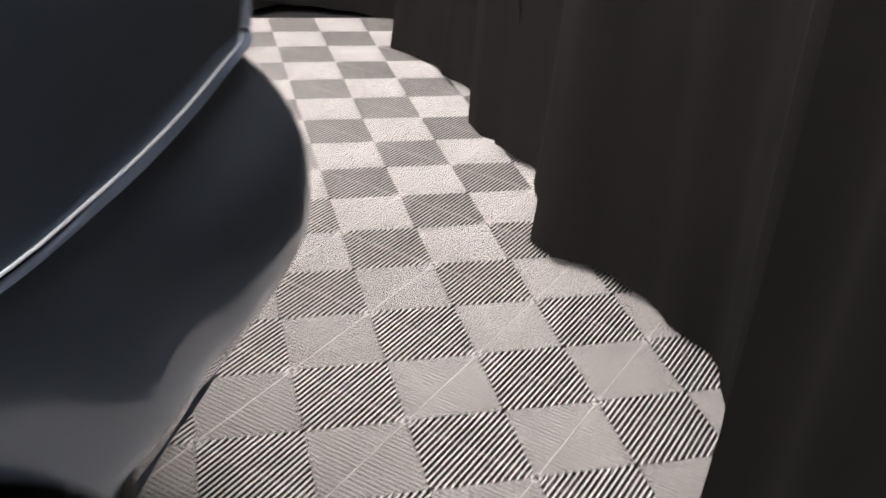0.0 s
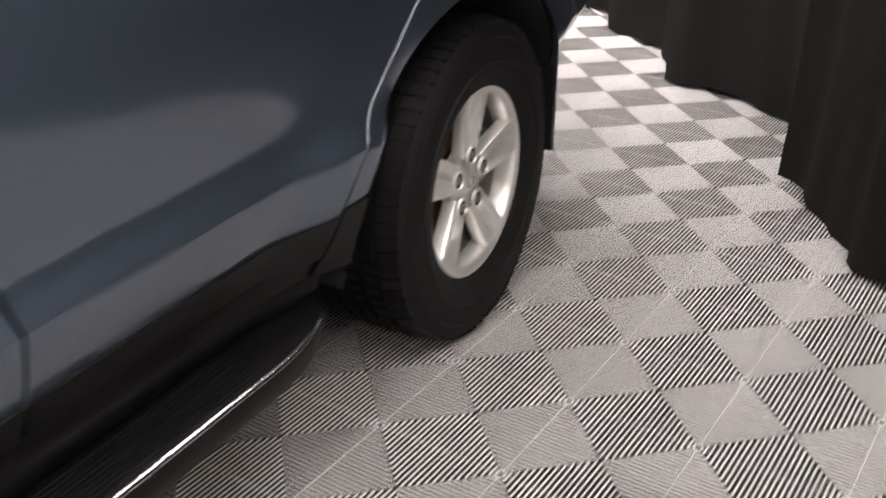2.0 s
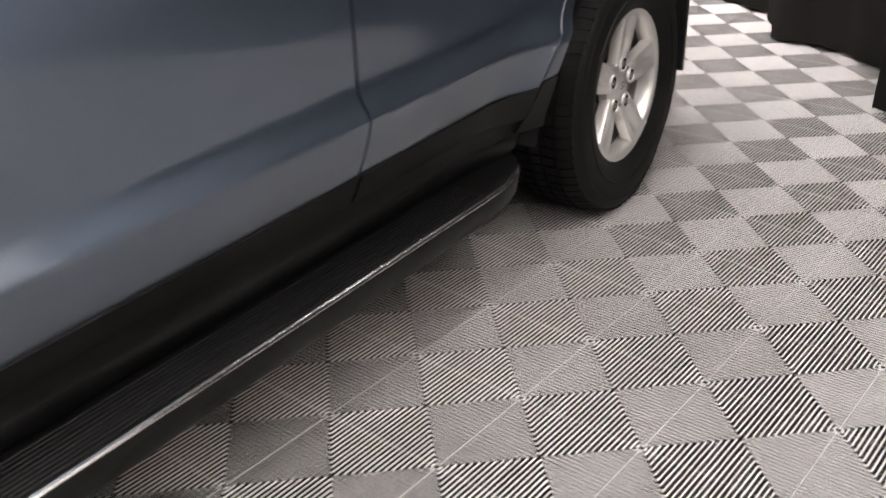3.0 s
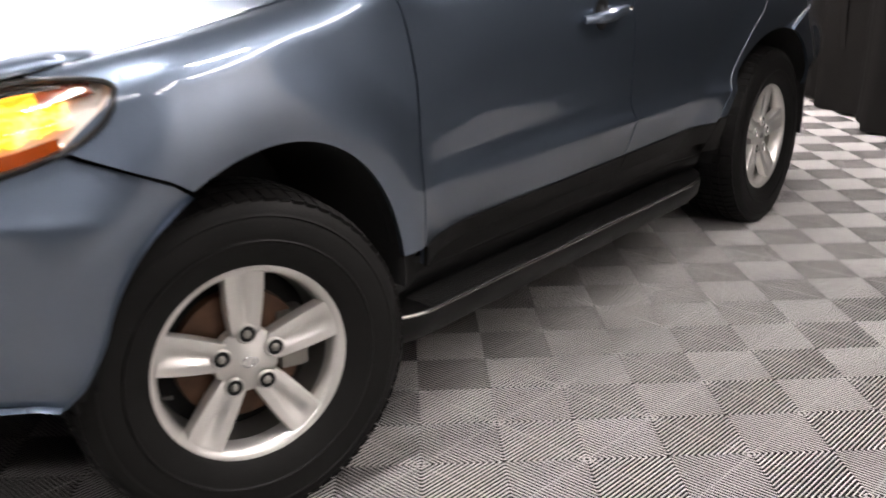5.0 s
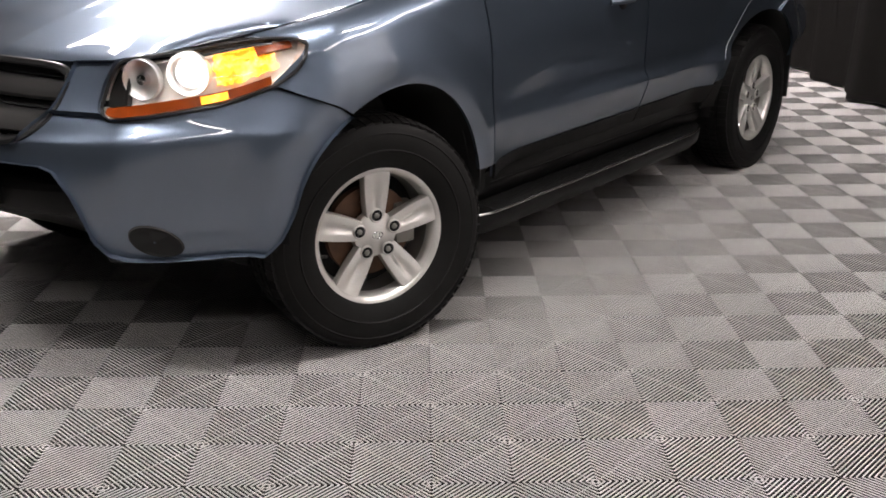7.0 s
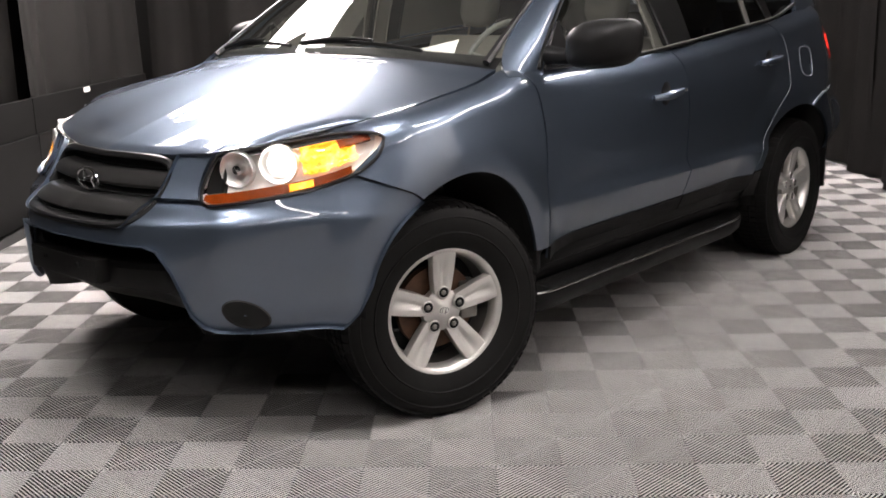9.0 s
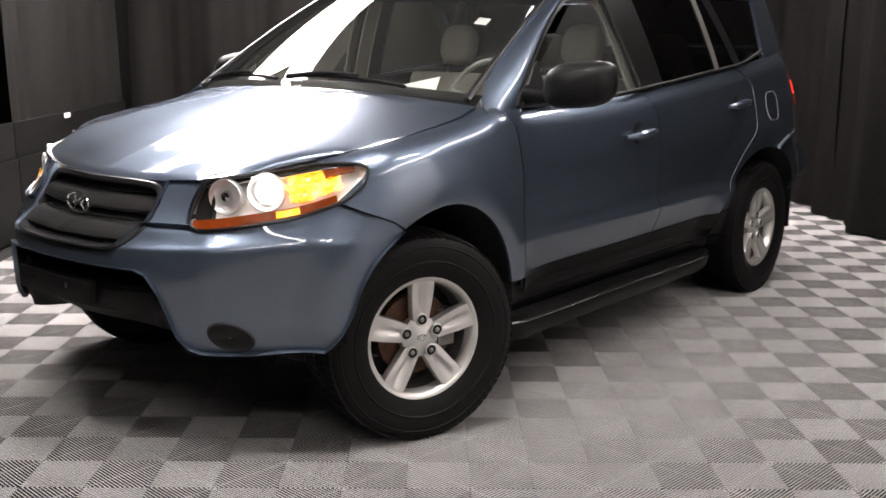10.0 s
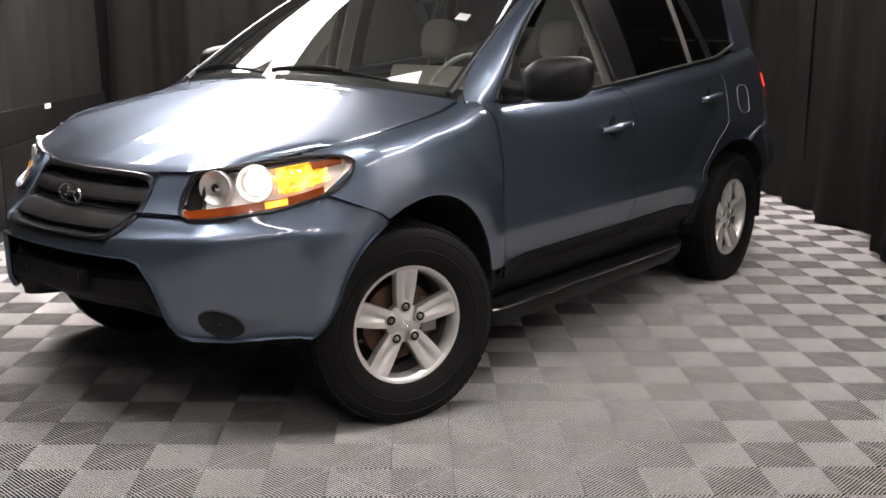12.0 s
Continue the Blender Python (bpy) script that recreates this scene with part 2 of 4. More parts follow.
FENDER_TOP = curve([(-0.6, 0.945), (-0.355, 0.960), (-0.209, 0.998), (-0.023, 1.032), (0.208, 1.072), (0.32, 1.105), (0.40, 1.115), (0.6, 1.115)])
ARCHES = ((0.025, 0.42, 0.345, 0.386, 2.0), (2.640, 0.36, 0.460, 0.435, 2.0))  # middle, height, half width, rise, squareness


def arch(s, low):
    """The lower edge of the bodywork: low, or the lip of a wheel arch."""
    z = np.full_like(np.asarray(s, float), low)
    for c, zc, rx, rz, n in ARCHES:
        k = np.clip(1 - np.abs((s - c) / rx) ** n, 0, 1)
        z = np.where(k > 0, np.maximum(z, zc + rz * k ** (1 / n)), z)
    return z


def skin(s, z, off=0.0):
    """The car's outer surface (right half: y > 0) at s and height z, pushed off metres outward."""
    s, z = np.asarray(s, float), np.asarray(z, float)
    e = 1e-3
    tx, ty = PLAN_X(s + e) - PLAN_X(s - e), PLAN_Y(s + e) - PLAN_Y(s - e)
    n = np.hypot(tx, ty)
    nx, ny = -ty / n, tx / n
    w = smooth((s + 1.30) / 1.05)
    rear = smooth((s - 2.95) / 0.55)
    inset = (1 - w) * FRONT_IN(z) + w * SIDE_IN(z)
    inset = inset * (1 - rear) + rear * REAR_IN(z)
    # the rear bumper turns under below its crease
    inset = inset + 0.085 * np.clip((0.615 - z) / 0.16, 0, 1.4) ** 1.25 * smooth((s - 2.98) / 0.16)
    # the nose is swept back at its corners
    inset = inset + 0.085 * smooth((s + 1.30) / 0.5) * smooth((-0.12 - s) / 0.5)
    # the bumper's crease, carried round the corner to the wheel arch
    inset = inset + 0.30 * smooth((z - 0.705) / 0.03) * np.clip(z - 0.715, 0, 0.25) * w * smooth((-0.15 - s) / 0.25)
    # the doors' ledge
    inset = inset + 0.026 * (1 - (1 - np.clip((z - 0.610) / 0.07, 0, 1)) ** 2) * smooth((1.0 - z) / 0.36) * smooth((s - 0.35) / 0.5) * smooth((2.75 - s) / 0.4)
    # the fender's shoulder rolls over towards the bonnet
    roll = np.clip(1 - (FENDER_TOP(s) - z) / 0.078, 0, 1) * smooth((0.62 - s) / 0.25) * smooth((s + 0.75) / 0.3)
    inset = inset + 0.085 * (1 - np.sqrt(np.clip(1 - roll**2, 0, 1)))
    # the doors tuck in towards the sill
    inset = inset + 0.075 * np.clip((0.625 - z) / 0.19, 0, 1.1) ** 1.25 * smooth((s - 0.36) / 0.35) * smooth((2.30 - s) / 0.30)
    # the front bumper curls under at its corners
    inset = inset + 0.022 * np.clip((0.47 - z) / 0.09, 0, 1) ** 2 * smooth((-0.30 - s) / 0.12) * smooth((s + 1.0) / 0.2)
    # the shoulder below the windows rolls inward
    up = np.clip((z - BELT(s) + 0.085) / 0.085, 0, 1.2)
    inset = inset + 0.045 * up**2 * smooth((s - 0.30) / 0.25) * smooth((3.5 - s) / 0.5)
    # flared wheel arches
    for c, zc, rx, rz, n in ARCHES:
        d = (np.abs((s - c) / rx) ** n + np.abs((np.maximum(z, zc) - zc) / rz) ** n) ** (1 / n)
        inset = inset - 0.020 * np.where(d > 1.155, smooth((1.50 - d) / 0.345), 1 - 0.22 * np.clip((1.155 - d) / 0.155, 0, 1.2) ** 2)
    ny = ny * smooth((s + 1.42) / 0.12) * smooth((4.5 - s) / 0.12)
    return PLAN_X(s) + nx * (off - inset), PLAN_Y(s) + ny * (off - inset), z

# ---- the room: black drapes round a tiled floor ----
LEFT, RIGHT, BACK, FRONT = -3.93, 2.35, 6.25, -6.2


def wall(name, x0, x1, y0, y1, z0, z1, mat, label):
    ob = part(name, box(bmesh.new(), x0, x1, y0, y1, z0, z1), mat)
    return tagged(ob, label, "wall", kind="structure")


wall("wall_right", RIGHT, RIGHT + 0.12, FRONT, BACK + 0.2, -0.05, CEILING, PANEL, "black wall behind the drapes")
# added out of view as a reflector for the fender and bumper
wall("wall_side", 2.02, 2.14, FRONT, 0.40, -0.05, CEILING, BOUNCE_WALL, "unseen pale grey wall added to reflect light onto the car")
wall("wall_left", LEFT - 0.32, LEFT - 0.2, FRONT, BACK + 0.2, -0.05, CEILING, PANEL, "black wall behind the charcoal drapes")
wall("wall_back", LEFT - 0.2, RIGHT, BACK + 0.08, BACK + 0.2, -0.05, CEILING, PANEL, "black wall behind the back drapes")
wall("wall_front", LEFT - 0.2, RIGHT, FRONT - 0.12, FRONT, -0.05, CEILING, PANEL, "black wall of the photo room")
tagged(part("ceiling", box(bmesh.new(), LEFT - 0.32, RIGHT + 0.12, FRONT - 0.12, BACK + 0.2, CEILING, CEILING + 0.1), CEIL), "dark matt ceiling of the photo room", "ceiling", kind="structure")


def curtain(place, along, length, height, folds, depth, mat, label, group, seed, lift=0.0, start=None):
    """A hanging drape that starts at place and runs along a unit vector; its folds deepen towards the hem."""
    rng = random.Random(seed)
    bm = bmesh.new()
    ax = Vector(along)
    out = Vector((ax.y, -ax.x, 0))
    n, rows = int(folds * 16), 14
    phase = [rng.uniform(0, 6.28) for _ in range(3)]
    begin = phase[1] if start is None else start
    pts = []
    for r in range(rows + 1):
        v = r / rows
        z = lift + (height - lift) * v
        row = []
        for c in range(n + 1):
            u = c / n
            w = begin + 2 * math.pi * folds * (u + 0.06 / folds * math.sin(2 * math.pi * 1.3 * u + phase[0]))
            fold = math.sin(w + 0.25 * math.sin(3 * v + phase[1])) + 0.3 * math.sin(2.3 * w + phase[2]) + 0.16 * math.sin(5.1 * w + phase[0])
            sway = depth * (1.05 - 0.45 * v) * fold
            drag = 0.05 * (1 - v) ** 6 * math.sin(w * 0.5 + phase[1])
            p = Vector(place) + ax * (u * length) + out * (sway + drag) + Vector((0, 0, z))
            if r == 0:
                p.z += 0.012 + 0.010 * math.sin(w + phase[1])
            row.append(p)
        pts.append(row)
    sheet(bm, pts)
    bmesh.ops.solidify(bm, geom=list(bm.faces), thickness=0.004)
    return tagged(part("curtain", bm, mat, sharp=80), label, "curtain", group, )


# right-hand drapes, in overlapping widths
for k, (y0, y1, x0, x1, folds, phase) in enumerate(((0.85, 2.95, 1.78, 1.76, 2.4, 0.4), (2.84, 4.60, 1.945, 1.955, 2.02, 3.4), (4.55, 6.3, 1.955, 1.93, 2.0, 3.3))):
    d = Vector((x1 - x0, y1 - y0, 0))
    curtain((x0, y0, 0), d.normalized(), d.length, CEILING - 0.05, folds, 0.062, DRAPE, "black cloth drape hanging in deep folds to the floor", "black drapes", 13 + k, start=phase)
# back drapes
for k in range(3):
    curtain((LEFT + 0.1 + 2.0 * k, BACK - 0.1, 0), (1, 0, 0), 2.06, CEILING - 0.05, 3.1, 0.055, DRAPE, "black cloth drape along the back of the room", "black drapes", 31 + k)
# left drapes, a lighter charcoal cloth above a black skirting panel
for k in range(5):
    curtain((LEFT - 0.06, BACK - 0.05 - 2.45 * k, 0.0), (0, -1, 0), 2.5, CEILING - 0.05, 2.3, 0.072, DRAPE_GREY, "charcoal cloth drape hanging behind a low black panel", "charcoal drapes", 51 + k, lift=0.05)
skirt = empty("low_panel")
tagged(skirt, "low black panel standing along the charcoal drapes", "panel")
for k in range(5):
    y1 = BACK - 0.12 - 2.45 * k
    part("board", box(bmesh.new(), LEFT + 0.02, LEFT + 0.05, y1 - 2.44, y1, 0.0, 0.535, 0.004), PANEL, skirt)
    part("cap", box(bmesh.new(), LEFT + 0.0, LEFT + 0.035, y1 - 2.44, y1, 0.539, 0.775, 0.006), PANEL, skirt)
tag_bm = box(bmesh.new(), LEFT + 0.037, LEFT + 0.041, 4.60, 4.72, 0.735, 0.772, 0.001)
tagged(part("tag", tag_bm, PAPER), "small white paper tag stuck on the black panel", "tag")

# ceiling fixtures: rows of long strip lights


def strip_light(length, width, diffuser=None):
    ob = empty("ceiling_light")
    tagged(ob, "short bright bar light under the dark ceiling" if diffuser else "long white strip light, unseen under the dark ceiling", "lamp", "bar lights" if diffuser else "strip lights")
    part("housing", box(bmesh.new(), -length / 2, length / 2, -width / 2 - 0.03, width / 2 + 0.03, 0.02, 0.09, 0.01), HOUSING, ob)
    part("diffuser", box(bmesh.new(), -length / 2 + 0.02, length / 2 - 0.02, -width / 2, width / 2, -0.012, 0.018, 0.006), diffuser or TUBE, ob, "glowing white diffuser")
    return ob


CAR_TURN = 49.8
c, s_ = math.cos(radians(CAR_TURN)), math.sin(radians(CAR_TURN))
# two broad fixtures over the far side of the car: (length, width, along the car, across it)
for length, width, along_car, across in ((2.6, 1.25, 2.4, 2.98), (2.2, 0.50, 1.25, 2.35)):
    strip_light(length, width).matrix_world = pose(-1.767 + c * along_car - s_ * across, 0.828 + s_ * along_car + c * across, CEILING - 0.12, 0, 0, CAR_TURN)
strip_light(1.8, 0.20).matrix_world = pose(1.38, 2.8, CEILING - 0.12, 0, 0, 90)
# unseen strips added across the near half of the room to brighten fender and bumper
strip_light(2.2, 0.15).matrix_world = pose(1.48, 0.2, CEILING - 0.12, 0, 0, 90)
strip_light(2.6, 0.14).matrix_world = pose(1.25, -2.5, CEILING - 0.12, 0, 0, 90)
strip_light(2.6, 0.12).matrix_world = pose(-1.25, -3.4, CEILING - 0.12, 0, 0, 0)
# unseen bars added for short streaks on the fender and a brighter bumper top
for x, y, turn in ((-1.15, -0.35, 30), (-2.5, -0.9, 10), (0.50, 0.25, 50)):
    strip_light(0.85, 0.035 if x > 0 else 0.15, BAR).matrix_world = pose(x, y, CEILING - 0.12, 0, 0, turn)
# one more across the far end of the room
strip_light(1.6, 0.70).matrix_world = pose(0.85, 4.6, CEILING - 0.12, 0, 0, 10)

# ---- the car ----
CAR = pose(-1.767, 0.828, 0, 0, 0, CAR_TURN)
car = empty("car", CAR)
tagged(car, "blue-grey metallic utility car with lit lamps parked on ribbed tiles", "car")


def panel_points(s0, s1, zb, zt, ns, nz, side, off=0.0):
    """Points of the skin between two upright edges s0(z), s1(z) and two level edges zb(s), zt(s)."""
    u, v = np.meshgrid(np.linspace(0, 1, ns), np.linspace(0, 1, nz))
    s = u * 1.0
    z = 0.4 + 0.6 * v
    for _ in range(12):
        a, b = s0(z), s1(z)
        s = a + (b - a) * u
        lo, hi = zb(s), zt(s)
        z = lo + (hi - lo) * v
    x, y, z = skin(s, z, off)
    return np.stack([x, side * y, z], -1)


def const(v):
    return lambda a: np.full_like(np.asarray(a, float), v)


GAP = 0.003
DOOR_FRONT = curve([(0.38, 0.456), (0.40, 0.454), (0.85, 0.435), (1.03, 0.414), (1.12, 0.37)])
DOOR_MIDDLE = curve([(0.40, 1.522), (0.506, 1.514), (0.64, 1.496), (0.72, 1.485), (0.85, 1.466), (1.02, 1.452), (1.14, 1.385)])
DOOR_REAR = curve([(0.40, 2.11), (0.506, 2.145), (0.56, 2.168), (0.62, 2.204), (0.67, 2.245), (0.72, 2.292), (0.77, 2.336), (0.81, 2.376), (0.84, 2.415), (0.87, 2.462), (0.91, 2.495), (1.0, 2.518), (1.095, 2.512), (1.22, 2.37)])
LAMP_TOP = curve([(-0.870, 0.80), (-0.862, 0.835), (-0.843, 0.872), (-0.814, 0.899), (-0.72, 0.912), (-0.60, 0.924), (-0.494, 0.934), (-0.40, 0.946), (-0.332, 0.955), (-0.275, 0.959), (-0.248, 0.955), (-0.239, 0.947)])
LAMP_LOW = curve([(-0.870, 0.785), (-0.855, 0.765), (-0.819, 0.757), (-0.72, 0.763), (-0.623, 0.774), (-0.466, 0.797), (-0.337, 0.838), (-0.275, 0.879), (-0.247, 0.92), (-0.239, 0.945)])
CLAD_TOP = curve([(0.40, 0.476), (0.85, 0.482), (1.54, 0.490), (2.20, 0.502)])
REAR_SEAM = curve([(2.70, 0.752), (2.76, 0.784), (2.81, 0.808), (2.88, 0.832), (2.95, 0.842), (3.10, 0.843), (3.30, 0.841), (4.5, 0.848)])


def along(points, n):
    """n points evenly spaced along a line of (s, z) points."""
    q = np.array(points, float)
    d = np.r_[0, np.cumsum(np.hypot(*np.diff(q, axis=0).T))]
    t = np.linspace(0, d[-1], n)
    return np.stack([np.interp(t, d, q[:, 0]), np.interp(t, d, q[:, 1])], -1)


def arch_line(k, s0, s1, n=40):
    """Points along the lip of wheel arch k from s0 to s1."""
    c, zc, rx, rz, e = ARCHES[k]
    t = np.linspace(math.pi, 0, 400)
    ss = c + rx * np.sign(np.cos(t)) * np.abs(np.cos(t)) ** (2 / e)
    zz = zc + rz * np.abs(np.sin(t)) ** (2 / e)
    keep = (ss >= s0) & (ss <= s1)
    return along(np.stack([ss[keep], zz[keep]], -1), n)


def patch(bottom, top, left, right, nu, nv, side, off=0.0):
    """A piece of the skin spanned between four edges, each a line of (s, z) points."""
    b_, t_, l_, r_ = along(bottom, nu), along(top, nu), along(left, nv), along(right, nv)
    u, v = np.linspace(0, 1, nu)[None, :, None], np.linspace(0, 1, nv)[:, None, None]
    q = (1 - v) * b_[None] + v * t_[None] + (1 - u) * l_[:, None] + u * r_[:, None]
    q = q - ((1 - u) * (1 - v) * b_[0] + u * (1 - v) * b_[-1] + (1 - u) * v * t_[0] + u * v * t_[-1])
    x, y, z = skin(q[..., 0], q[..., 1], off)
    return np.stack([x, side * y, z], -1)


ARCH_REAR_FOOT = ARCHES[0][0] + ARCHES[0][2]
zs = np.linspace(0.478, 1.112, 40)
FENDER_EDGES = (
    [(-0.153, 0.751), *arch_line(0, -0.152, 0.3650), (ARCH_REAR_FOOT - 0.002, 0.478), (float(DOOR_FRONT(0.478)) - GAP, 0.478)],
    [(s, float(FENDER_TOP(s))) for s in np.linspace(-0.345, 0.37, 40)],
    [(-0.153, 0.751), (-0.189, 0.778), (-0.264, 0.813), (-0.333, 0.845), (-0.262, 0.912), (-0.238, 0.944), (-0.236, 0.952), (-0.250, 0.960), (-0.345, float(FENDER_TOP(-0.345)))],
    [(float(DOOR_FRONT(z)) - GAP, z) for z in zs],
)

zs = np.linspace(0.515, 1.205, 60)
ss = np.linspace(2.760, 3.62, 40)
st = np.linspace(float(DOOR_REAR(1.205)) + GAP, 3.62, 40)
QUARTER_EDGES = (
    [(float(DOOR_REAR(0.515)) + GAP, 0.515), *arch_line(1, 2.2118, 2.752, 60), *((s, float(REAR_SEAM(s)) + 0.0008) for s in ss)],
    [(s, float(BELT(s)) - 0.004) for s in st],
    [(float(DOOR_REAR(z)) + GAP, z) for z in zs],
    [(3.62, z) for z in np.linspace(float(REAR_SEAM(3.62)) + 0.0008, float(BELT(3.62)) - 0.004, 20)],
)


for side, wing in ((-1, "left"), (1, "right")):
    flip = side > 0
    b = sheet(bmesh.new(), patch(*FENDER_EDGES, 90, 60, side), 0.014, flip)
    part("fender", b, PAINT, car)
    b = sheet(bmesh.new(), panel_points(lambda z: DOOR_FRONT(z) + GAP, lambda z: DOOR_MIDDLE(z) - GAP, const(0.432), lambda s: BELT(s) - 0.004, 40, 96, side), 0.014, flip)
    front_door = part("door", b, PAINT, car)
    b = sheet(bmesh.new(), panel_points(lambda z: DOOR_MIDDLE(z) + GAP, lambda z: DOOR_REAR(z) - GAP, const(0.432), lambda s: BELT(s) - 0.004, 60, 96, side), 0.014, flip)
    rear_door = part("door", b, PAINT, car)
    b = sheet(bmesh.new(), patch(*QUARTER_EDGES, 110, 50, side), 0.014, flip)
    part("quarter_panel", b, PAINT, car)
    b = sheet(bmesh.new(), patch([(2.10, 0.395), (2.182, 0.395)], [(float(DOOR_REAR(0.511)) + GAP, 0.511), (2.2105, 0.511)], [(2.10, 0.395), (float(DOOR_REAR(0.43)) + GAP, 0.43), (float(DOOR_REAR(0.511)) + GAP, 0.511)], [(2.182, 0.395), (2.188, 0.44), (2.2105, 0.511)], 8, 10, side, 0.002), 0.012, flip)
    part("arch_trim", b, TRIM, car, "black plastic piece below the wheel arch")
    for door, a, c in ((front_door, lambda z: DOOR_FRONT(z) + GAP, lambda z: DOOR_MIDDLE(z) - GAP), (rear_door, lambda z: DOOR_MIDDLE(z) + GAP, lambda z: DOOR_REAR(z) - GAP - 0.004)):
        b = sheet(bmesh.new(), panel_points(a, c, const(0.427), CLAD_TOP, 40, 8, side, 0.0055), 0.010, flip)
        part("door_cladding", b, TRIM, door, "black plastic strip along the bottom of the door")
    # inner shell that closes the gaps, and wheel-arch liners
    b = bmesh.new()
    sheet(b, panel_points(const(-0.80), const(4.44), lambda s: np.maximum(arch(s, 0.36) + 0.008, 0.53 * smooth((s - 2.98) / 0.06)), lambda s: np.where(s < 0.4, np.minimum(FENDER_TOP(np.maximum(s, -0.6)) - 0.06, 0.86 + 0.1 * smooth((s + 0.5) / 0.6)), BELT(s) - 0.05), 150, 24, side, -0.045), 0.0, flip)
    part("inner_shell", b, UNDER, car)
    for c, zc, rx, rz, n in ARCHES:
        b = bmesh.new()
        t = np.linspace(-0.05, math.pi + 0.05, 30)
        rows = []
        for depth in (0.005, 0.10, 0.26, 0.36):
            ca, sa = np.cos(t), np.sin(t)
            xs = c - 0.0 + (rx + 0.004) * np.sign(ca) * np.abs(ca) ** (2 / n)
            zs = zc + (rz + 0.004) * np.sign(sa) * np.abs(sa) ** (2 / n)
            _, ys, _ = skin(xs, np.maximum(zs, 0.3))
            xs = PLAN_X(xs)
            rows.append(np.stack([xs, side * (ys - depth), zs], -1))
        sheet(b, rows)
        b.faces.new([b.verts.new(q) for q in rows[-1]])
        part("arch_liner", b, UNDER, car)
    # grey-black sill and stepped trim under the doors
    b = bmesh.new()
    rows = []
    for z, lat in ((0.440, 0.800), (0.432, 0.845), (0.426, 0.852), (0.408, 0.848), (0.388, 0.842), (0.376, 0.842), (0.370, 0.832), (0.362, 0.834), (0.33, 0.826), (0.30, 0.80), (0.28, 0.74)):
        s = np.linspace(0.38, 2.18, 40)
        rows.append(np.stack([s, side * (lat + 0.03 * smooth((0.62 - s) / 0.25) + 0.02 * smooth((s - 1.95) / 0.2)), np.full_like(s, z)], -1))
    sheet(b, rows, 0, not flip)
    part("sill", b, BOARD, car, "black plastic sill trim")
    # running board with a bright edge
    b = bmesh.new()
    xs = 0.33 + 0.93 * (1 - np.cos(np.linspace(0, math.pi, 72)))
    end = np.minimum((xs - 0.33) / 0.17, (2.19 - xs) / 0.22)
    reach = 0.020 + 0.108 * np.sqrt(np.clip(1 - (1 - np.clip(end, 0, 1)) ** 2, 0, 1))
    rise = 0.012 * (1 - np.clip(end * 0.8, 0, 1)) ** 2
    rows = []
    for part_out, z in ((0.0, 0.310), (0.45, 0.307), (0.88, 0.301), (0.97, 0.296), (1.0, 0.286), (1.0, 0.268), (0.96, 0.243), (0.82, 0.224), (0.4, 0.218), (0.0, 0.225)):
        rows.append(np.stack([xs, side * (0.79 + reach * part_out), z + rise], -1))
    sheet(b, rows, 0, not flip)
    board = part("running_board", b, BOARD, car, "black ribbed running board")
    b = bmesh.new()
    tube(b, [(x, side * (0.79 + r * 0.985), 0.299 + q) for x, r, q in zip(xs, reach, rise) if x < 2.12], 0.0055, 8)
    part("edge_strip", b, BRIGHT, board, "thin bright strip along the edge")
    for g in range(9):
        o = 0.28 + 0.58 * g / 8
        b = bmesh.new()
        tube(b, [(x, side * (0.79 + r * o), 0.3095 - 0.008 * o + q) for x, r, q in zip(xs, reach, rise) if 0.50 < x < 1.95], 0.003, 5)
        part("tread_rib", b, BOARD, board)
    for x in (0.62, 1.2, 1.8):
        part("bracket", box(bmesh.new(), x - 0.03, x + 0.03, min(side * 0.6, side * 0.86), max(side * 0.6, side * 0.86), 0.212, 0.236, 0.004), UNDER, board)
    # pale highlights painted as thin lines where the rear door and the bumper end
    zz = np.linspace(0.615, 1.15, 60)
    x, y, z = skin(DOOR_REAR(zz) + GAP, zz, 0.0005)
    part("door_edge", tube(bmesh.new(), np.stack([x, side * y, z], -1), 0.0009, 6), EDGE_GLINT, rear_door, "pale highlight line painted along the door's edge")
    ss = np.linspace(2.768, 4.4, 80)
    x, y, z = skin(ss, REAR_SEAM(ss), 0.0008)
    part("bumper_seam", tube(bmesh.new(), np.stack([x, side * y, z], -1), 0.0016, 8), EDGE_GLINT, car, "pale painted highlight line above the rear bumper")
    # door handles
    for door, x0, z0, tilt in ((front_door, 1.275, 0.955, -0.07), (rear_door, 2.29, 1.035, -0.09)):
        k = np.linspace(0, 1, 13)
        xs2 = x0 - 0.115 + 0.23 * k
        zs2 = z0 + (k - 0.5) * 0.02
        _, ys2, _ = skin(xs2, zs2)
        bow = 0.012 + 0.030 * np.sin(np.pi * np.clip(k, 0, 1)) ** 0.55
        b = bmesh.new()
        tube(b, np.stack([xs2, side * (ys2 + bow), zs2], -1), [0.007 + 0.011 * math.sin(math.pi * min(max(q, 0.06), 0.94)) ** 0.5 for q in k], 10)
        handle = part("door_handle", b, PAINT, door)
        # shallow black disc: the shade in the handle's hollow, put into its colour
        b = bmesh.new()
        _, yc, _ = skin(x0, z0)
        lathe(b, [(0.0005, -0.004), (0.030, -0.004), (0.036, -0.0005), (0.041, 0.0)], 28, Matrix.Translation((x0 - 0.005, side * (yc + 0.004), z0)) @ Matrix.Diagonal((1, -side, 1.15, 1)))
        part("handle_recess", b, SATIN, handle, "black disc painted as the shade behind the handle")
        if door is front_door and side < 0:
            b = bmesh.new()
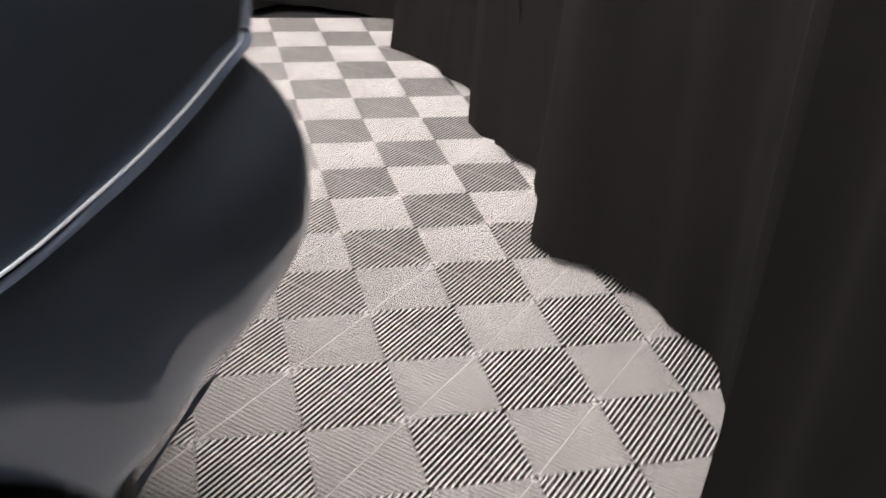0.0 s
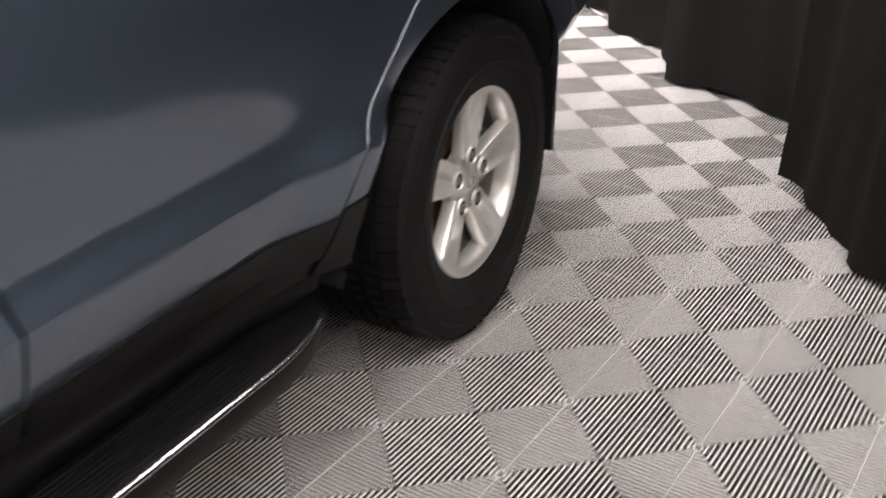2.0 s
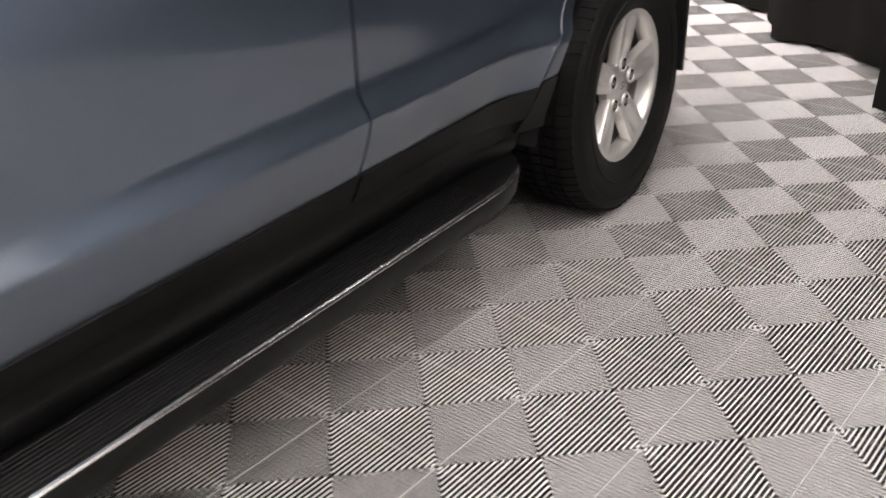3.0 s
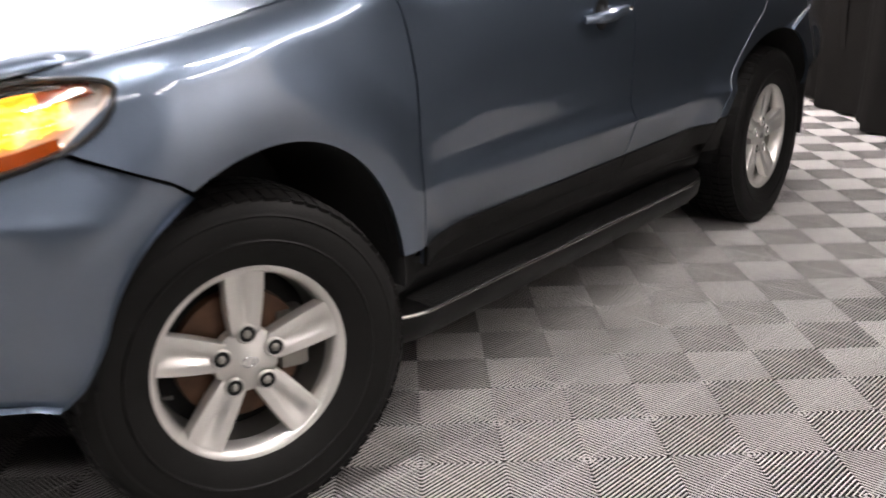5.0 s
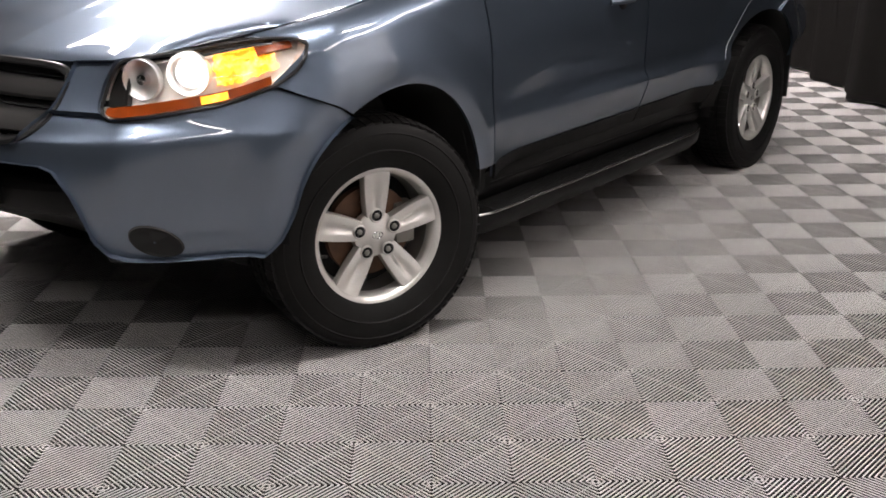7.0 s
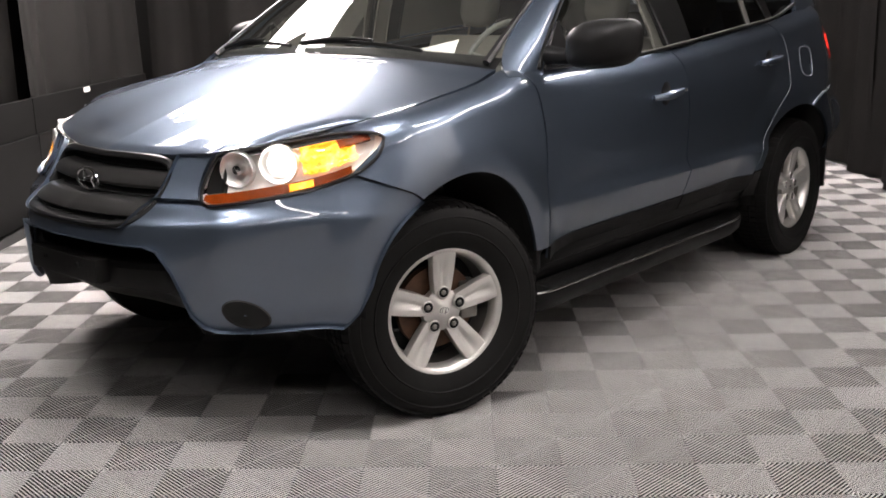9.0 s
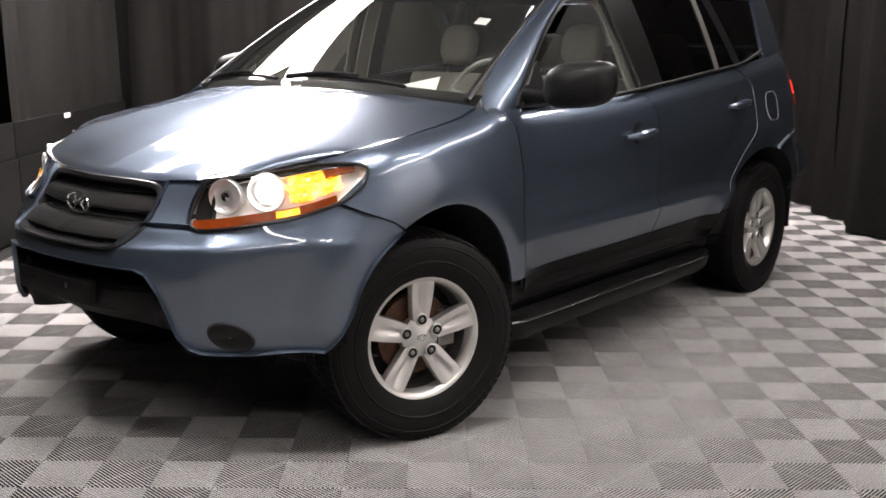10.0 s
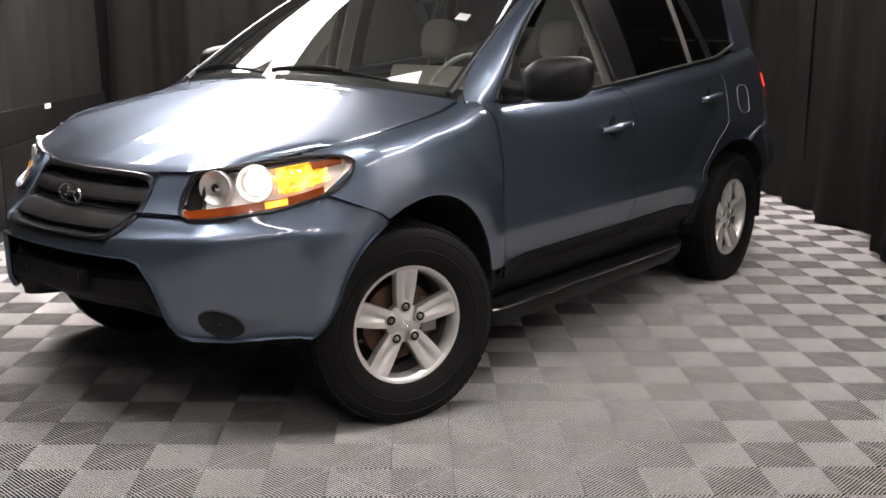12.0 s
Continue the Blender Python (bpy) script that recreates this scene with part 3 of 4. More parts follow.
            lathe(b, [(0.0005, 0.0), (0.006, 0.0), (0.0075, -0.003)], 16, Matrix.Translation((x0 + 0.104, side * (ys2[-2] + 0.036), zs2[-2])))
            part("lock", b, CHROME, handle)
    # fuel flap outline, its edge highlight painted pale, and tail lamps
    if side < 0:
        b = bmesh.new()
        t = np.linspace(0, 2 * math.pi, 41)
        sq = 0.6
        ss = 2.738 + 0.078 * np.sign(np.cos(t)) * np.abs(np.cos(t)) ** sq
        zz = 1.005 + 0.073 * np.sign(np.sin(t)) * np.abs(np.sin(t)) ** sq
        x, y, z = skin(ss, zz, 0.0015)
        tube(b, np.stack([x, side * y, z], -1), 0.0015, 6, cap=False)
        part("fuel_flap", b, EDGE_GLINT, car, "rounded fuel flap outline in the rear wing, drawn as a pale highlight")
    for lit, z0, z1 in ((TAIL, 0.985, 1.045), (TAIL_LIT, 1.047, 1.12), (TAIL, 1.122, 1.19)):
        b = sheet(bmesh.new(), panel_points(const(3.37), const(3.63), const(z0), const(z1), 12, 8, side, 0.006), 0.02, flip)
        part("tail_lamp", b, lit, car, "red tail lamp")
    # mud flaps
    b = box(bmesh.new(), 3.065, 3.085, min(side * 0.70, side * 0.925), max(side * 0.70, side * 0.918), 0.305, 0.62, 0.006)
    part("mud_flap", b, SATIN, car, "black rubber mud flap")


def both(points):
    """A half's grid and its mirror image as one grid, joined in the middle (columns run from the middle outward)."""
    other = points[:, :0:-1].copy()
    other[..., 1] *= -1
    return np.concatenate([other, points], 1)


# front bumper: painted arch round the grille and the black lower part
def bumper_top(s):
    s = np.asarray(s, float)
    return np.interp(s, [-1.42, -1.130, -1.11, -1.053, -1.030, -1.020, -0.885, -0.877, -0.862, -0.819, -0.623, -0.466, -0.42], [0.698, 0.692, 0.704, 0.800, 0.882, 0.893, 0.903, 0.80, 0.768, 0.752, 0.769, 0.792, 0.807])


def bumper_low(s):
    s = np.asarray(s, float)
    return np.maximum(np.interp(s, [-1.42, -1.25, -1.03, -0.99, -0.943, -0.91, -0.886, -0.848, -0.80, -0.62, -0.42], [0.650, 0.648, 0.640, 0.626, 0.563, 0.492, 0.434, 0.395, 0.383, 0.380, 0.388]), 0.3)


BREAK = 0.7655
half = panel_points(const(-1.42), const(-0.42), bumper_low, lambda s: np.minimum(bumper_top(s), BREAK + 0.0415 * smooth((s + 0.70) / 0.28)), 150, 44, 1)
between = panel_points(lambda z: np.interp(z, [0.76, 0.80, 0.882, 0.893], [-1.068, -1.053, -1.028, -1.020]), lambda z: np.interp(z, [0.745, 0.757, 0.768, 0.80, 0.84, 0.87, 0.905], [-0.800, -0.845, -0.868, -0.876, -0.868, -0.850, -0.822]), const(BREAK - 0.003), lambda s: np.interp(s, [-1.1, -1.02, -0.822, -0.7], [0.891, 0.891, 0.898, 0.905]), 24, 16, 1, 0.0006)
corner = patch([(-0.42, 0.388), (-0.385, 0.380)], [(-0.42, 0.807), (-0.335, 0.837), (-0.264, 0.807), (-0.189, 0.772), (-0.159, 0.7465)], [(-0.42, 0.388), (-0.42, 0.807)], [(-0.385, 0.380), (-0.350, 0.425), (-0.325, 0.475), *arch_line(0, -0.3105, -0.159)], 30, 44, 1)
b = sheet(bmesh.new(), both(np.concatenate([half, corner[:, 1:]], 1)), 0.016)
for side in (-1, 1):
    sheet(b, between * (1, side, 1), 0.016, side < 0)
part("front_bumper", b, PAINT, car)

# black lower bumper: dark intake above, projecting bar, plate mount, lip
rows = []
s = np.linspace(-1.42, -0.83, 44)
edge = np.clip((-0.86 - s) / 0.16, 0, 1)
for z, off in ((0.66, -0.05), (0.655, -0.09), (0.600, -0.10), (0.587, -0.055), (0.577, -0.030), (0.560, -0.018), (0.510, -0.018), (0.492, -0.028), (0.480, -0.055), (0.458, -0.082), (0.438, -0.11), (0.425, -0.15), (0.41, -0.24)):
    # the lip drops towards its ends
    zs = z + min(z - 0.50, 0) * 0.55 * smooth((s + 1.20) / 0.30)
    x, y, _ = skin(s, zs, off * smooth(edge) - 0.016)
    rows.append(np.stack([x, y, zs], -1))
lower = part("lower_bumper", sheet(bmesh.new(), both(np.array(rows))), TRIM, car, "black plastic lower bumper with a dark air intake")
b = box(bmesh.new(), -0.893, -0.845, -0.20, 0.20, 0.512, 0.588, 0.008)
plate = part("plate_mount", b, TRIM, lower, "empty black plate mount")
for yy in (-0.10, 0.10):
    b = bmesh.new()
    lathe(b, [(0.0005, 0), (0.007, 0), (0.008, 0.004)], 12, Matrix.Translation((-0.8945, yy, 0.562)) @ Matrix.Rotation(radians(90), 4, "Z"))
    part("screw", b, SATIN, plate)
b = box(bmesh.new(), -0.835, -0.8285, -0.115, 0.115, 0.655, 0.685, 0.001)
part("sticker", b, material("faded_sticker", (0.45, 0.43, 0.38), 0.6), car, "faded pale sticker strip on the bumper")
for side in (-1, 1):
    # blanked fog-lamp hollow
    b = bmesh.new()
    t = np.linspace(0, 2 * math.pi, 33)[:-1]
    rings = []
    for k, off in ((1.10, 0.0), (1.02, 0.005), (0.92, 0.004), (0.85, 0.0015), (0.05, 0.001)):
        x, y, z = skin(-0.678 + 0.076 * k * np.cos(t), 0.435 + 0.043 * k * np.sin(t) - 0.02 * k * np.cos(t) * 0.8, off + 0.002)
        rings.append([b.verts.new(q) for q in np.stack([x, side * y, z], -1)])
    for a, c in zip(rings, rings[1:]):
        for k in range(32):
            b.faces.new((a[k], a[(k + 1) % 32], c[(k + 1) % 32], c[k]))
    part("fog_blank", b, UNDER, car, "oval black fog-lamp blank")

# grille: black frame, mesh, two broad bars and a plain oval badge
b = bmesh.new()


def grille_edge(k, inset=0.0, off=0.004):
    """A point of the grille's rounded outline, k from 0 to 1 round it."""
    a = 2 * math.pi * k
    c, d = math.cos(a), math.sin(a)
    v = math.copysign(abs(d) ** 0.42, d)
    zz = 0.7885 + (0.0985 - inset) * v
    w = (0.345 + 0.022 * v - inset) - 0.02 * max(-v, 0) ** 3
    yy = w * math.copysign(abs(c) ** 0.30, c)
    sg = -1.42 + abs(yy) * 1.06
    x, y, z = skin(sg, zz, off)
    return Vector((float(x), math.copysign(float(y), yy), float(z)))


n = 72
loops = [[grille_edge(k / n, i, o) for k in range(n)] for i, o in ((-0.006, 0.001), (-0.004, 0.008), (0.006, 0.010), (0.012, 0.004), (0.014, -0.05))]
vs = [[b.verts.new(p) for p in lp] for lp in loops]
for a, c in zip(vs, vs[1:]):
    for k in range(n):
        b.faces.new((a[k], a[(k + 1) % n], c[(k + 1) % n], c[k]))
grille = part("grille", b, SATIN, car, "black grille with two broad bars")
b = bmesh.new()
b.faces.new([b.verts.new(grille_edge(k / n, 0.012, -0.055)) for k in range(n)])
part("grille_back", b, UNDER, grille)


def grille_bar(z0, depth, thick, mat, name, ripple=0):
    b = bmesh.new()
    wmax = 0.345 + 0.022 * (z0 - 0.7885) / 0.0985 - 0.012
    ys = np.linspace(-wmax, wmax, 41)
    rows = []
    for dz, off in ((-1.0, -0.03), (-0.92, 0.1 * depth), (-0.72, 0.55 * depth), (-0.4, 0.88 * depth), (0.0, depth), (0.4, 0.88 * depth), (0.72, 0.55 * depth), (0.92, 0.1 * depth), (1.0, -0.03)):
        z = z0 + dz * thick
        x, y, _ = skin(-1.42 + np.abs(ys) * 1.06, np.full_like(ys, z), off - (0.012 if name == "bar" else 0.030))
        rows.append(np.stack([x, np.sign(ys) * y, np.full_like(ys, z)], -1))
    sheet(b, rows)
    return part(name, b, mat, grille)


grille_bar(0.815, 0.026, 0.026, GRILLE, "bar")
grille_bar(0.742, 0.026, 0.024, GRILLE, "bar")
for zc in (0.703, 0.712, 0.772, 0.781, 0.849, 0.860, 0.871):
    grille_bar(zc, 0.002, 0.0025, UNDER, "mesh_wire")
b = bmesh.new()
for k in range(44):
    yy = -0.36 + 0.72 * k / 43
    for z0, z1 in ((0.70, 0.72), (0.766, 0.79), (0.84, 0.88)):
        x, y, _ = skin(-1.42 + abs(yy) * 1.06, (z0 + z1) / 2, -0.034)
        if abs(yy) < 0.30 + 0.5 * (z0 - 0.70) * 0.6:
            tube(b, [(float(x) + 0.02 * (z0 - 0.78), yy, z0), (float(x) + 0.02 * (z1 - 0.78) + 0.05 * (z1 - z0), yy + 0.006, z1)], 0.0018, 5)
tagged(part("mesh_uprights", b, SATIN, grille), kind="stuff")
bx = float(skin(-1.42, 0.80)[0]) - 0.010
b = bmesh.new()
ring = [(bx - 0.004 * math.cos(t) ** 2, 0.062 * math.cos(t), 0.806 + 0.034 * math.sin(t)) for t in (2 * math.pi * k / 40 for k in range(41))]
tube(b, ring, 0.0052, 8, cap=False)
tube(b, [(bx + 0.004, 0.034, 0.784), (bx, 0.020, 0.806), (bx + 0.002, 0.026, 0.830)], [0.003, 0.0075, 0.004], 8)
tube(b, [(bx + 0.004, -0.026, 0.782), (bx, -0.020, 0.806), (bx + 0.002, -0.034, 0.828)], [0.004, 0.0075, 0.003], 8)
tube(b, [(bx, 0.022, 0.800), (bx - 0.002, 0.0, 0.808), (bx, -0.022, 0.812)], 0.0055, 8)
part("badge", b, CHROME, grille, "chrome oval badge")

# rear bumper and tailgate
lip = arch_line(1, 2.758, 3.0948, 60)[::-1]
side_part = patch([(3.0952, 0.418), (3.3, 0.418)], [(s, float(REAR_SEAM(s)) - 0.0008) for s in np.linspace(2.764, 3.3, 40)], [(3.0952, 0.418), *(tuple(q) for q in lip)], [(3.3, 0.418), (3.3, float(REAR_SEAM(3.3)) - 0.0008)], 40, 30, 1)
rest = panel_points(const(3.3), const(4.45), const(0.418), lambda s: REAR_SEAM(s) - 0.0008, 50, 30, 1)
half = np.concatenate([side_part, rest[:, 1:]], 1)[:, ::-1]
part("rear_bumper", sheet(bmesh.new(), both(half), 0.014, True), PAINT, car)
half = panel_points(const(3.63), const(4.45), lambda s: REAR_SEAM(s) + GAP, const(1.30), 24, 14, 1)[:, ::-1]
part("tailgate", sheet(bmesh.new(), both(half), 0.014, True), PAINT, car)
b = bmesh.new()
box(b, -0.35, 3.0, -0.62, 0.62, 0.27, 0.42, 0.03)
box(b, 3.0, 3.40, -0.60, 0.60, 0.52, 0.62, 0.03)
box(b, -0.66, -0.30, -0.46, 0.46, 0.40, 0.60, 0.03)
box(b, 0.45, 2.1, -0.78, 0.78, 0.26, 0.42, 0.03)
part("underbody", b, UNDER, car)

# bonnet
def hood_half(nu, nv):
    """Columns from the middle to the edge, rows from the nose to the windscreen."""
    v = np.linspace(0, 1, nv)
    sa = -1.42 + v * (1.42 - 0.350)
    za = np.interp(sa, [-1.42, -1.05, -0.86, -0.814, -0.72, -0.60, -0.494, -0.40, -0.350], [0.896, 0.897, 0.902, 0.907, 0.917, 0.929, 0.939, 0.951, 0.960])
    front = np.stack(skin(sa, za, -0.003), -1)
    front = np.stack([np.polyval(np.polyfit(v, front[:, k], 7), v) for k in range(3)], -1)
    se = np.linspace(-0.350, 0.318, nu)
    edge = np.stack(skin(se, FENDER_TOP(se) + 0.001), -1)
    edge[:, 1] -= 0.003
    end = edge[-1]
    back = np.stack([0.205 + (end[0] - 0.205) * v**2, end[1] * v, 1.150 + (end[2] - 1.150) * v**2.2], -1)
    u = np.linspace(0, 1, nu)[:, None, None]
    w = v[None, :, None]
    p = (1 - u) * front[None] + u * back[None]
    p = p + w**1.5 * (edge[:, None] - ((1 - u) * front[-1] + u * back[-1]))
    u, w = u[..., 0], w[..., 0]
    dome = 0.105 * u * (1 - u) * (1 - w**2.0)
    ridge = 0.006 * np.exp(-(((w - 0.60 + 0.05 * u) / 0.17) ** 2)) * smooth(u * 2.5) * smooth((1.1 - u) * 1.5)
    lip = -0.005 * (1 - smooth(u / 0.03))
    p[..., 2] += dome + ridge * (1 - smooth((w - 0.9) / 0.1)) + lip * (1 - smooth((w - 0.40) / 0.22))
    return p


part("bonnet", sheet(bmesh.new(), both(hood_half(60, 50)), 0.02, True), PAINT, car)

# headlamps
for side in (-1, 1):
    flip = side > 0
    sl = np.linspace(-0.870, -0.239, 70)
    lamp_lo, lamp_hi = LAMP_LOW(sl), LAMP_TOP(sl)

    def lamp_sheet(f0, f1, off, s_from=-0.870, s_to=-0.239, ns=70, nz=14, rim=0.0):
        ss = np.linspace(s_from, s_to, ns)
        v = np.linspace(0, 1, nz)[:, None]
        lo, hi = LAMP_LOW(ss), LAMP_TOP(ss)
        a, c = lo + (hi - lo) * f0, lo + (hi - lo) * f1
        z = a + (c - a) * v
        x, y, zz = skin(np.broadcast_to(ss, z.shape), z, off)
        return sheet(bmesh.new(), np.stack([x, side * y, zz], -1), rim, flip)

    lamp = part("headlamp", lamp_sheet(0.0, 1.0, -0.042), LAMP_BACK, car, "large headlamp with a lit main beam and amber indicator")
    part("bezel", lamp_sheet(0.22, 0.98, -0.020, -0.866, -0.760, 12, 10, 0.03), SATIN, lamp, "black inner bezel")
    b = bmesh.new()
    t = np.concatenate([sl, sl[::-1]])
    zz = np.concatenate([lamp_hi, lamp_lo[::-1]])
    x, y, z = skin(t, zz, 0.003)
    tube(b, [*np.stack([x, side * y, z], -1), (x[0], side * y[0], z[0])], 0.0055, 8, cap=False)
    part("lamp_seal", b, SATIN, lamp)
    b = bmesh.new()
    x0, y0, z0 = skin(t, zz, 0.002)
    x1, y1, z1 = skin(t, zz, -0.05)
    sheet(b, [np.stack([x0, side * y0, z0], -1), np.stack([x1, side * y1, z1], -1)])
    part("lamp_wall", b, LAMP_BACK, lamp)
    lens = part("lens", lamp_sheet(0.0, 1.0, 0.002), CLEAR, lamp, "clear curved lens")
    lens.visible_shadow = False
    # amber marker strip along the lower edge
    part("marker", lamp_sheet(0.04, 0.22, -0.006, -0.858, -0.330, 40, 5, 0.02), AMBER, lamp, "amber marker strip")
    part("marker_glow", lamp_sheet(0.06, 0.20, -0.004, -0.505, -0.435, 8, 4, 0.004), AMBER_LIT, lamp, "lit part of the amber strip")
    # bright upper trim, amber indicator with a faceted back, pale outer corner
    part("trim_strip", lamp_sheet(0.86, 0.94, -0.012, -0.82, -0.30, 40, 4, 0.015), REFLECTOR, lamp)
    ind = lamp_sheet(0.27, 0.86, -0.030, -0.452, -0.300, 22, 12)
    ind.verts.ensure_lookup_table()
    rng = random.Random(5)
    for vert in ind.verts:
        vert.co += Vector((rng.uniform(-1, 1), rng.uniform(-1, 1), rng.uniform(-1, 1))) * 0.005
    part("indicator", ind, AMBER_LIT, lamp, "glowing amber indicator", sharp=8)
    part("indicator_edge", lamp_sheet(0.70, 0.90, -0.016, -0.345, -0.262, 14, 4, 0.01), AMBER, lamp)
    # two round reflectors
    for sc, zc, r, inner, nm in ((-0.690, 0.858, 0.054, CHROME, "high_beam"), (-0.525, 0.874, 0.058, LAMP_LIT, "main_beam")):
        x, y, z = (float(q) for q in skin(sc, zc, -0.024))
        x2, y2, _ = (float(q) for q in skin(sc, zc, 0.1))
        aim = Vector((x2 - x, side * (y2 - y), 0)).normalized()
        aim = (aim * 0.75 + Vector((-0.66, 0, 0))).normalized()
        m = Matrix.Translation((x, side * y, z)) @ aim.to_track_quat("-Y", "Z").to_matrix().to_4x4()
        b = bmesh.new()
        lathe(b, [(r * 1.03, 0.010), (r * 1.05, -0.010), (r * 1.0, -0.013), (r * 0.93, -0.006), (r * 0.8, 0.000), (r * 0.5, 0.006), (r * 0.22, 0.008)], 36, m)
        bowl = part(nm, b, BOWL, lamp, "round reflector bowl")
        b = bmesh.new()
        if inner is LAMP_LIT:
            lathe(b, [(0.0004, -0.016), (r * 0.25, -0.0145), (r * 0.50, -0.009), (r * 0.64, -0.001), (r * 0.66, 0.004)], 28, m)
        else:
            lathe(b, [(0.0004, -0.012), (r * 0.26, -0.010), (r * 0.34, -0.002), (r * 0.34, 0.010)], 20, m)
        part("bulb", b, inner, bowl)

# ---- cabin ----
GLASS_Y = curve([(0.3, 0.845), (0.6, 0.865), (1.5, 0.878), (2.3, 0.868), (2.7, 0.845), (3.1, 0.785), (3.4, 0.665), (3.7, 0.54)])
ROOF_Z = curve([(1.0, 1.50), (1.2, 1.585), (1.5, 1.635), (2.0, 1.655), (2.6, 1.640), (3.1, 1.600), (3.45, 1.555)])


def cabin(x, z, off=0.0):
    """The leaning side of the cabin (right half)."""
    d = z - BELT(x)
    return np.stack([x, GLASS_Y(x) - 0.34 * d - 0.20 * d * d + off, z], -1)


def screen_point(u, v):
    """u up the windscreen, v from the middle to the edge."""
    low = np.stack([0.235 + 0.085 * v**2, 0.775 * v, 1.152 - 0.030 * v**2], -1)
    top = np.stack([1.105 + 0.05 * v**2, 0.655 * v, 1.672 - 0.065 * v**2.2], -1)
    p = low + (top - low) * u[..., None]
    p[..., 2] += 0.035 * np.sin(np.pi * u) * (1 - 0.4 * v**2)
    return p


WINDOW_FRONT = curve([(1.09, 0.485), (1.138, 0.520), (1.285, 0.686), (1.433, 0.886), (1.545, 1.09), (1.6, 1.15)])


def cabin_patch(corners, off, nu, nv, side, rim=0.0):
    """A four-cornered piece of the cabin's side, corners as (x, z): lower front, lower rear, upper rear, upper front."""
    (ax, az), (bx_, bz), (cx, cz), (dx, dz) = corners
    u, v = np.meshgrid(np.linspace(0, 1, nu), np.linspace(0, 1, nv))
    x = (ax + (bx_ - ax) * u) * (1 - v) + (dx + (cx - dx) * u) * v
    z = (az + (bz - az) * u) * (1 - v) + (dz + (cz - dz) * u) * v
    p = cabin(x, z, off)
    p[..., 1] *= side
    return sheet(bmesh.new(), p, rim, side > 0)


for side in (-1, 1):
    z = BELT
    k = np.linspace(0, 1, 24)
    inner = screen_point(k, np.full_like(k, 1.0)) + (0, 0.004, 0.002)
    zs_ = np.linspace(1.09, 1.545, 24)
    outer = cabin(WINDOW_FRONT(zs_), zs_, 0.0)
    outer[-1] = cabin(np.array([1.14]), np.array([1.60]))[0]
    f = np.linspace(0, 1, 9)[None, :, None]
    pil = inner[:, None] * (1 - f) + outer[:, None] * f
    pil[..., 1] += 0.014 * np.sin(np.pi * f[..., 0]) ** 0.8
    pil[..., 2] += 0.009 * np.sin(np.pi * f[..., 0]) ** 0.8
    # the body between fender, door and the foot of the pillar
    low_s = np.linspace(0.305, 0.500, 9)
    low = np.stack(skin(low_s, np.minimum(FENDER_TOP(low_s), BELT(low_s)) - 0.020, -0.016), -1)
    g = np.linspace(0, 1, 8)[:, None, None]
    share = np.linspace(0.85, 0.45, 9)[:, None]
    middle = share * pil[0] + (1 - share) * low + (0, 0.002, 0.002)
    foot = pil[4][None] * (1 - g) ** 2 + 2 * g * (1 - g) * middle[None] + low[None] * g * g
    foot_rows = foot[::-1] * (1, side, 1)
    pil[..., 1] *= side
    part("a_pillar", sheet(bmesh.new(), np.concatenate([foot_rows, pil[5:]]), 0.012, side < 0), PAINT, car)
    part("roof_rail", cabin_patch(((1.10, 1.535), (2.86, 1.555), (3.02, 1.61), (1.16, 1.60)), 0.002, 40, 6, side, 0.02), PAINT, car)
    part("d_pillar", cabin_patch(((2.74, z(2.74) - 0.006), (3.60, 1.29), (3.36, 1.575), (2.84, 1.56)), 0.001, 20, 16, side, 0.02), PAINT, car)
    part("b_pillar", cabin_patch(((1.375, z(1.375)), (1.585, z(1.585)), (1.535, 1.54), (1.285, 1.54)), -0.006, 8, 12, side, 0.015), SATIN, car, "black door pillar")
    part("c_pillar", cabin_patch(((2.135, z(2.135)), (2.175, z(2.175)), (2.145, 1.55), (2.10, 1.55)), -0.006, 4, 10, side, 0.015), STEEL, car, "slim window divider")
    part("rear_pillar", cabin_patch(((2.36, z(2.36)), (2.43, z(2.43)), (2.29, 1.55), (2.21, 1.55)), -0.006, 6, 10, side, 0.015), SATIN, car, "black window pillar")
    for nm, q, mat in (("side_window", ((0.50, z(0.5)), (1.375, z(1.375)), (1.285, 1.535), (1.12, 1.535)), SIDE_GLASS), ("side_window", ((1.585, z(1.585)), (2.135, z(2.135)), (2.10, 1.545), (1.535, 1.54)), PRIVACY), ("side_window", ((2.175, z(2.175)), (2.36, z(2.36)), (2.21, 1.545), (2.145, 1.545)), PRIVACY), ("side_window", ((2.43, z(2.43)), (2.74, z(2.74) + 0.03), (2.82, 1.55), (2.29, 1.55)), PRIVACY)):
        w = part(nm, cabin_patch(q, -0.010, 14, 10, side), mat, car, "dark tinted side window" if mat is PRIVACY else "clear side window")
        w.visible_shadow = mat is PRIVACY
    # belt moulding: black with a bright upper edge
    xs = np.linspace(0.52, 2.70, 60)
    p = cabin(xs, BELT(xs) + 0.004, 0.006)
    p[-8:, 2] += np.linspace(0, 0.055, 8) ** 1.2
    p[:, 1] *= side
    b = tube(bmesh.new(), p, 0.009, 8)
    mould = part("belt_moulding", b, SATIN, car)
    p[:, 2] += 0.0075
    p[:, 1] += side * 0.004
    part("bright_edge", tube(bmesh.new(), p[8:], 0.003, 6), STEEL, mould)
    # window frame line round the front glass
    fr = [*((float(WINDOW_FRONT(q)), q) for q in np.linspace(1.10, 1.54, 12)), (1.285, 1.545), (1.375, z(1.375))]
    xs, zs = np.array(fr).T
    p = cabin(xs, zs, 0.002)
    p[:, 1] *= side
